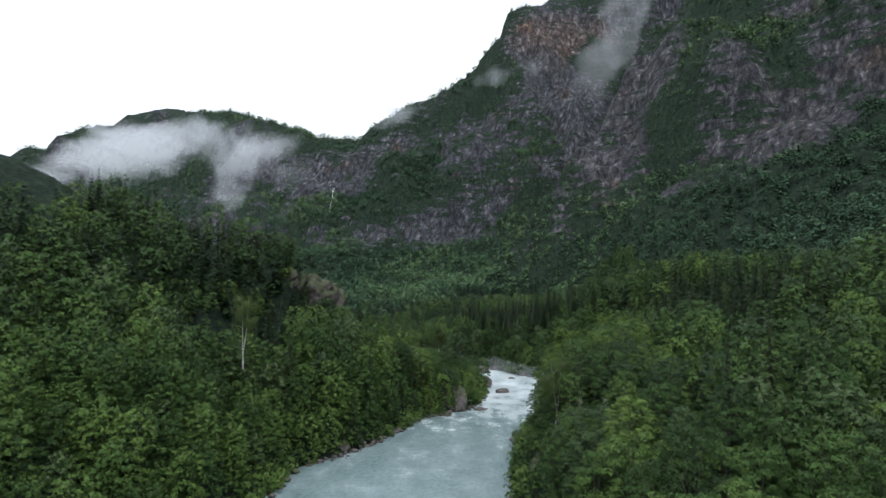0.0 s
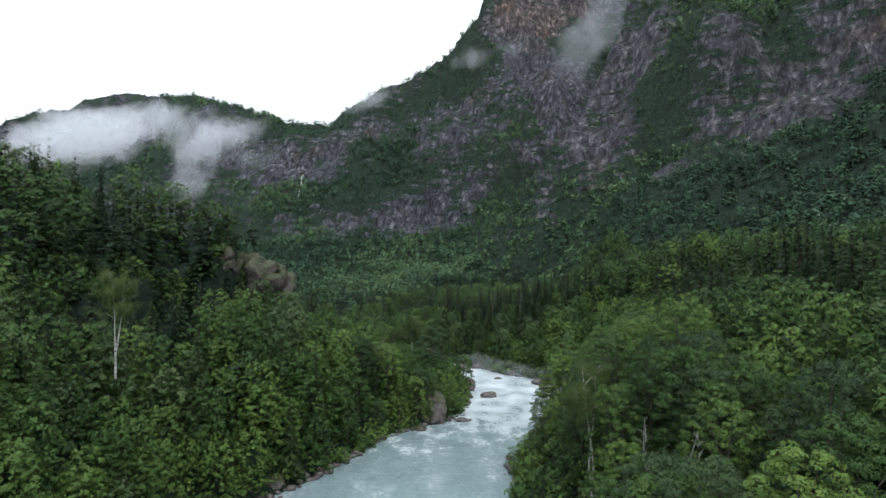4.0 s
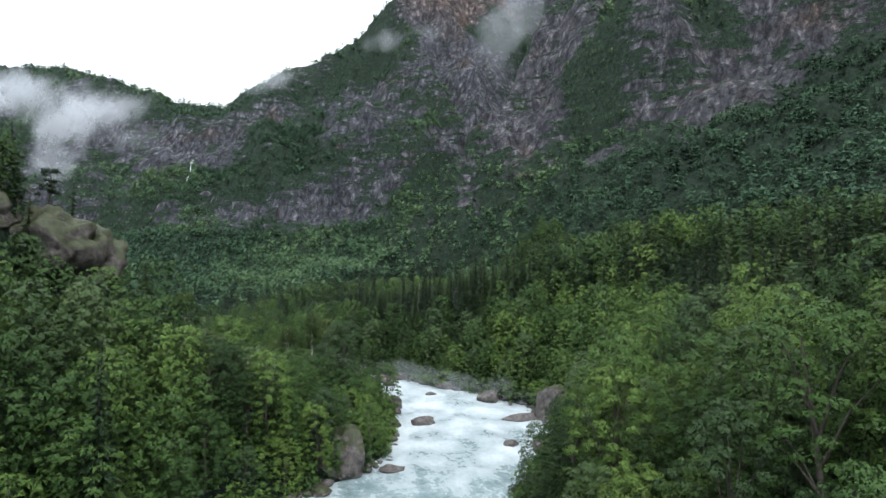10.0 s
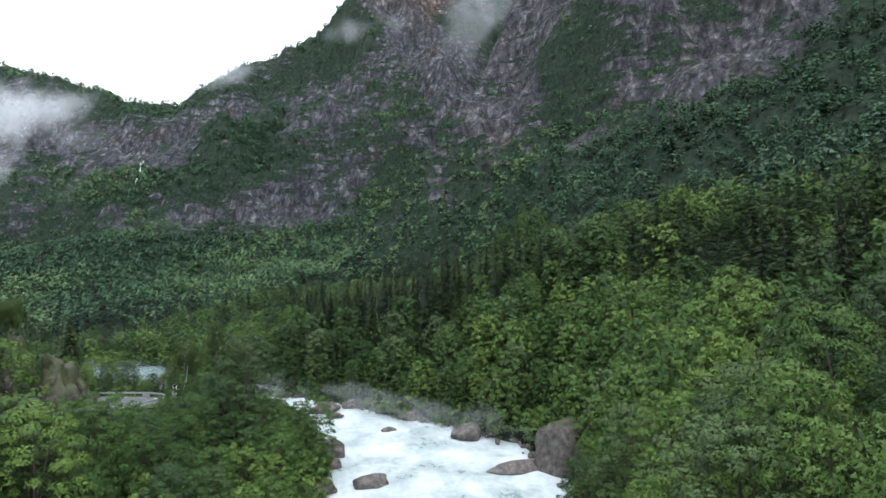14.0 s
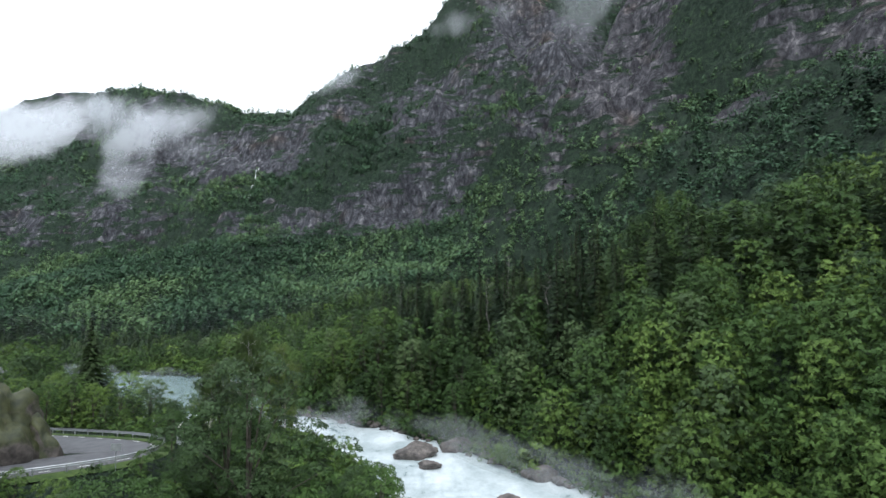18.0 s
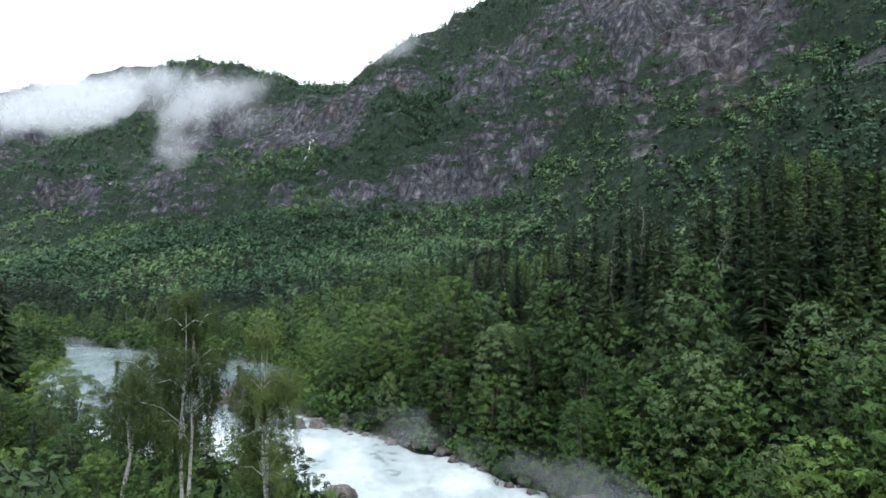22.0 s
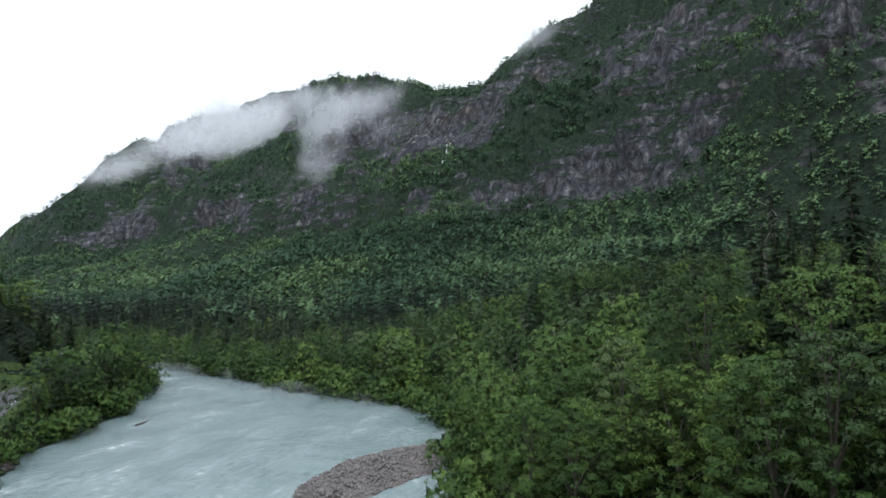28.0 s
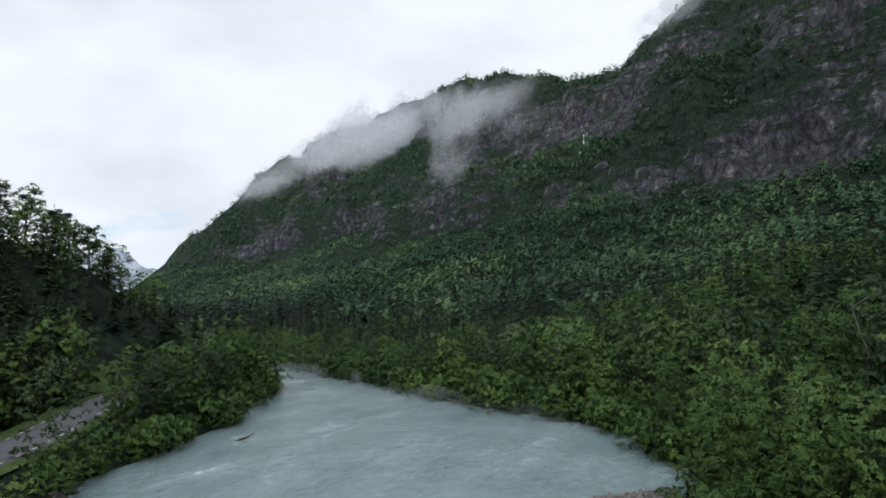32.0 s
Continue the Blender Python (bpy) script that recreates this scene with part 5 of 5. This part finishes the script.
# ---- cloud and spray ----
def mist_material(name, thick, scale, stretch, seed, soft=0.30):
    """Thin vapour: clear where the noise is low and towards the sheet's rim."""
    m = bpy.data.materials.new(name)
    m.use_nodes = True
    t = m.node_tree
    t.nodes.clear()
    out = t.nodes.new("ShaderNodeOutputMaterial")
    uv = t.nodes.new("ShaderNodeUVMap")
    split = t.nodes.new("ShaderNodeSeparateXYZ")
    link(t, uv.outputs["UV"], split.inputs["Vector"])
    rim = 1.0
    for axis in ("X", "Y"):
        a = maths(t, "MULTIPLY", split.outputs[axis], maths(t, "SUBTRACT", 1.0, split.outputs[axis]))
        rim = maths(t, "MULTIPLY", maths(t, "MULTIPLY", a, 4.0), rim)
    geo = t.nodes.new("ShaderNodeNewGeometry")
    shift = t.nodes.new("ShaderNodeVectorMath")
    shift.inputs[1].default_value = (seed * 37.0, seed * 11.0, seed * 5.0)
    link(t, geo.outputs["Position"], shift.inputs[0])
    n = noise_at(t, shift.outputs["Vector"], scale, 7, 0.60, stretch)
    d = maths(t, "ADD", maths(t, "ADD", maths(t, "MULTIPLY", n, 2.3), -0.25), maths(t, "MULTIPLY", maths(t, "SUBTRACT", maths(t, "POWER", rim, 0.6), 1.0), 0.85))
    r = node(t, "ShaderNodeMapRange")
    r.interpolation_type = "SMOOTHSTEP"
    r.inputs["From Min"].default_value, r.inputs["From Max"].default_value, r.inputs["To Max"].default_value = 0.42, 0.42 + soft, thick
    link(t, d, r.inputs["Value"])
    clear, white, back = t.nodes.new("ShaderNodeBsdfTransparent"), t.nodes.new("ShaderNodeBsdfDiffuse"), t.nodes.new("ShaderNodeBsdfTranslucent")
    for w in (white, back):
        w.inputs["Color"].default_value = (0.92, 0.94, 0.97, 1)
    both, mix = t.nodes.new("ShaderNodeMixShader"), t.nodes.new("ShaderNodeMixShader")
    link(t, white.outputs["BSDF"], both.inputs[1])
    link(t, back.outputs["BSDF"], both.inputs[2])
    link(t, r.outputs["Result"], mix.inputs["Fac"])
    link(t, clear.outputs["BSDF"], mix.inputs[1])
    link(t, both.outputs["Shader"], mix.inputs[2])
    link(t, mix.outputs["Shader"], out.inputs["Surface"])
    return m


def sheet(name, top, bottom, rows, skin, label, category):
    """A curved sheet between two lines of points."""
    top, bottom = np.array(top, float), np.array(bottom, float)
    n = 40
    s, q = np.linspace(0, 1, n), np.linspace(0, 1, len(top))
    a = np.stack([np.interp(s, q, top[:, k]) for k in range(3)], 1)
    b = np.stack([np.interp(s, q, bottom[:, k]) for k in range(3)], 1)
    v = np.stack([a + (b - a) * r for r in np.linspace(0, 1, rows)], 1)
    me = mesh_of(name, v.reshape(-1, 3), grid_faces(n, rows), [skin])
    uv = me.uv_layers.new(name="UVMap")
    flat = np.stack(np.meshgrid(s, np.linspace(0, 1, rows), indexing="ij"), -1).reshape(-1, 2)
    index = np.empty(len(me.loops), np.int32)
    me.loops.foreach_get("vertex_index", index)
    uv.data.foreach_set("uv", flat[index].astype(np.float32).ravel())
    ob = tagged(new(name, me), label, category, kind="stuff")
    ob.visible_shadow = False
    return ob


def build_clouds():
    def before(p, share):
        """A place on the way from the mountain to the valley, in front of the rock."""
        return tuple(a + (b - a) * share for a, b in zip((0.0, 150.0, 30.0), p))

    brow = FAR_PLATEAU[1:-2]
    for k in range(4):
        skin = mist_material("cloud_vapour", 0.36, 0.0075, (1, 1, 1.5), k + 3, 0.6)
        top = [before((x, y, z * (1.03 - 0.015 * k)), 0.86 - 0.02 * k) for x, y, z in brow]
        low = [before((x + 60, y - 60, z * (0.71 - 0.03 * k)), 0.86 - 0.02 * k) for x, y, z in brow]
        sheet("low_cloud", top, low, 16, skin, "torn white cloud hanging along the far mountain's brow", "cloud")
    for k, (x, y, z, w, h, thick) in enumerate(((238, 790, 398, 48, 90, 0.22), (205, 812, 330, 40, 55, 0.14), (118, 880, 352, 40, 26, 0.2), (75, 885, 348, 40, 22, 0.2), (-96, 958, 300, 55, 24, 0.25), (-365, 1010, 225, 60, 75, 0.34), (-560, 1050, 262, 130, 70, 0.34))):
        skin = mist_material("gully_mist", thick, 0.018, (1, 1, 1), 20 + k, 0.6)
        share = 0.86 if x < -200 else 1.0
        for j in range(2):
            top = [before(p, share) for p in ((x - w * 0.7, y - 8 * j, z + h * 0.5), (x, y - 8 * j, z + h), (x + w * 1.3, y - 8 * j, z + h))]
            low = [before(p, share) for p in ((x - w * 1.3, y - 8 * j, z - h), (x, y - 8 * j, z - h), (x + w * 0.6, y - 8 * j, z - h * 0.5))]
            sheet("mist_wisp", top, low, 10, skin, "thin wisp of mist in the rocky gully", "mist")
    spray = mist_material("river_spray", 0.22, 0.09, (1, 1, 2.0), 40, 0.6)
    for line, inset, high in (([(54, 232), (46, 250), (34, 270), (22, 287), (8, 303), (-8, 311)], 2.0, 8.0), ([(20, 287), (5, 302), (-10, 310), (-20, 318)], 6.0, 6.0),
                              ([(-22, 345), (-38, 370), (-66, 379), (-84, 389), (-122, 404), (-190, 428)], 1.5, 4.0)):
        low = [(x - inset, y - inset, -1.5) for x, y in line]
        top = [(x - inset, y - inset, high) for x, y in line]
        sheet("river_mist", top, low, 8, spray, "thin mist over the cold river", "mist")


build_clouds()
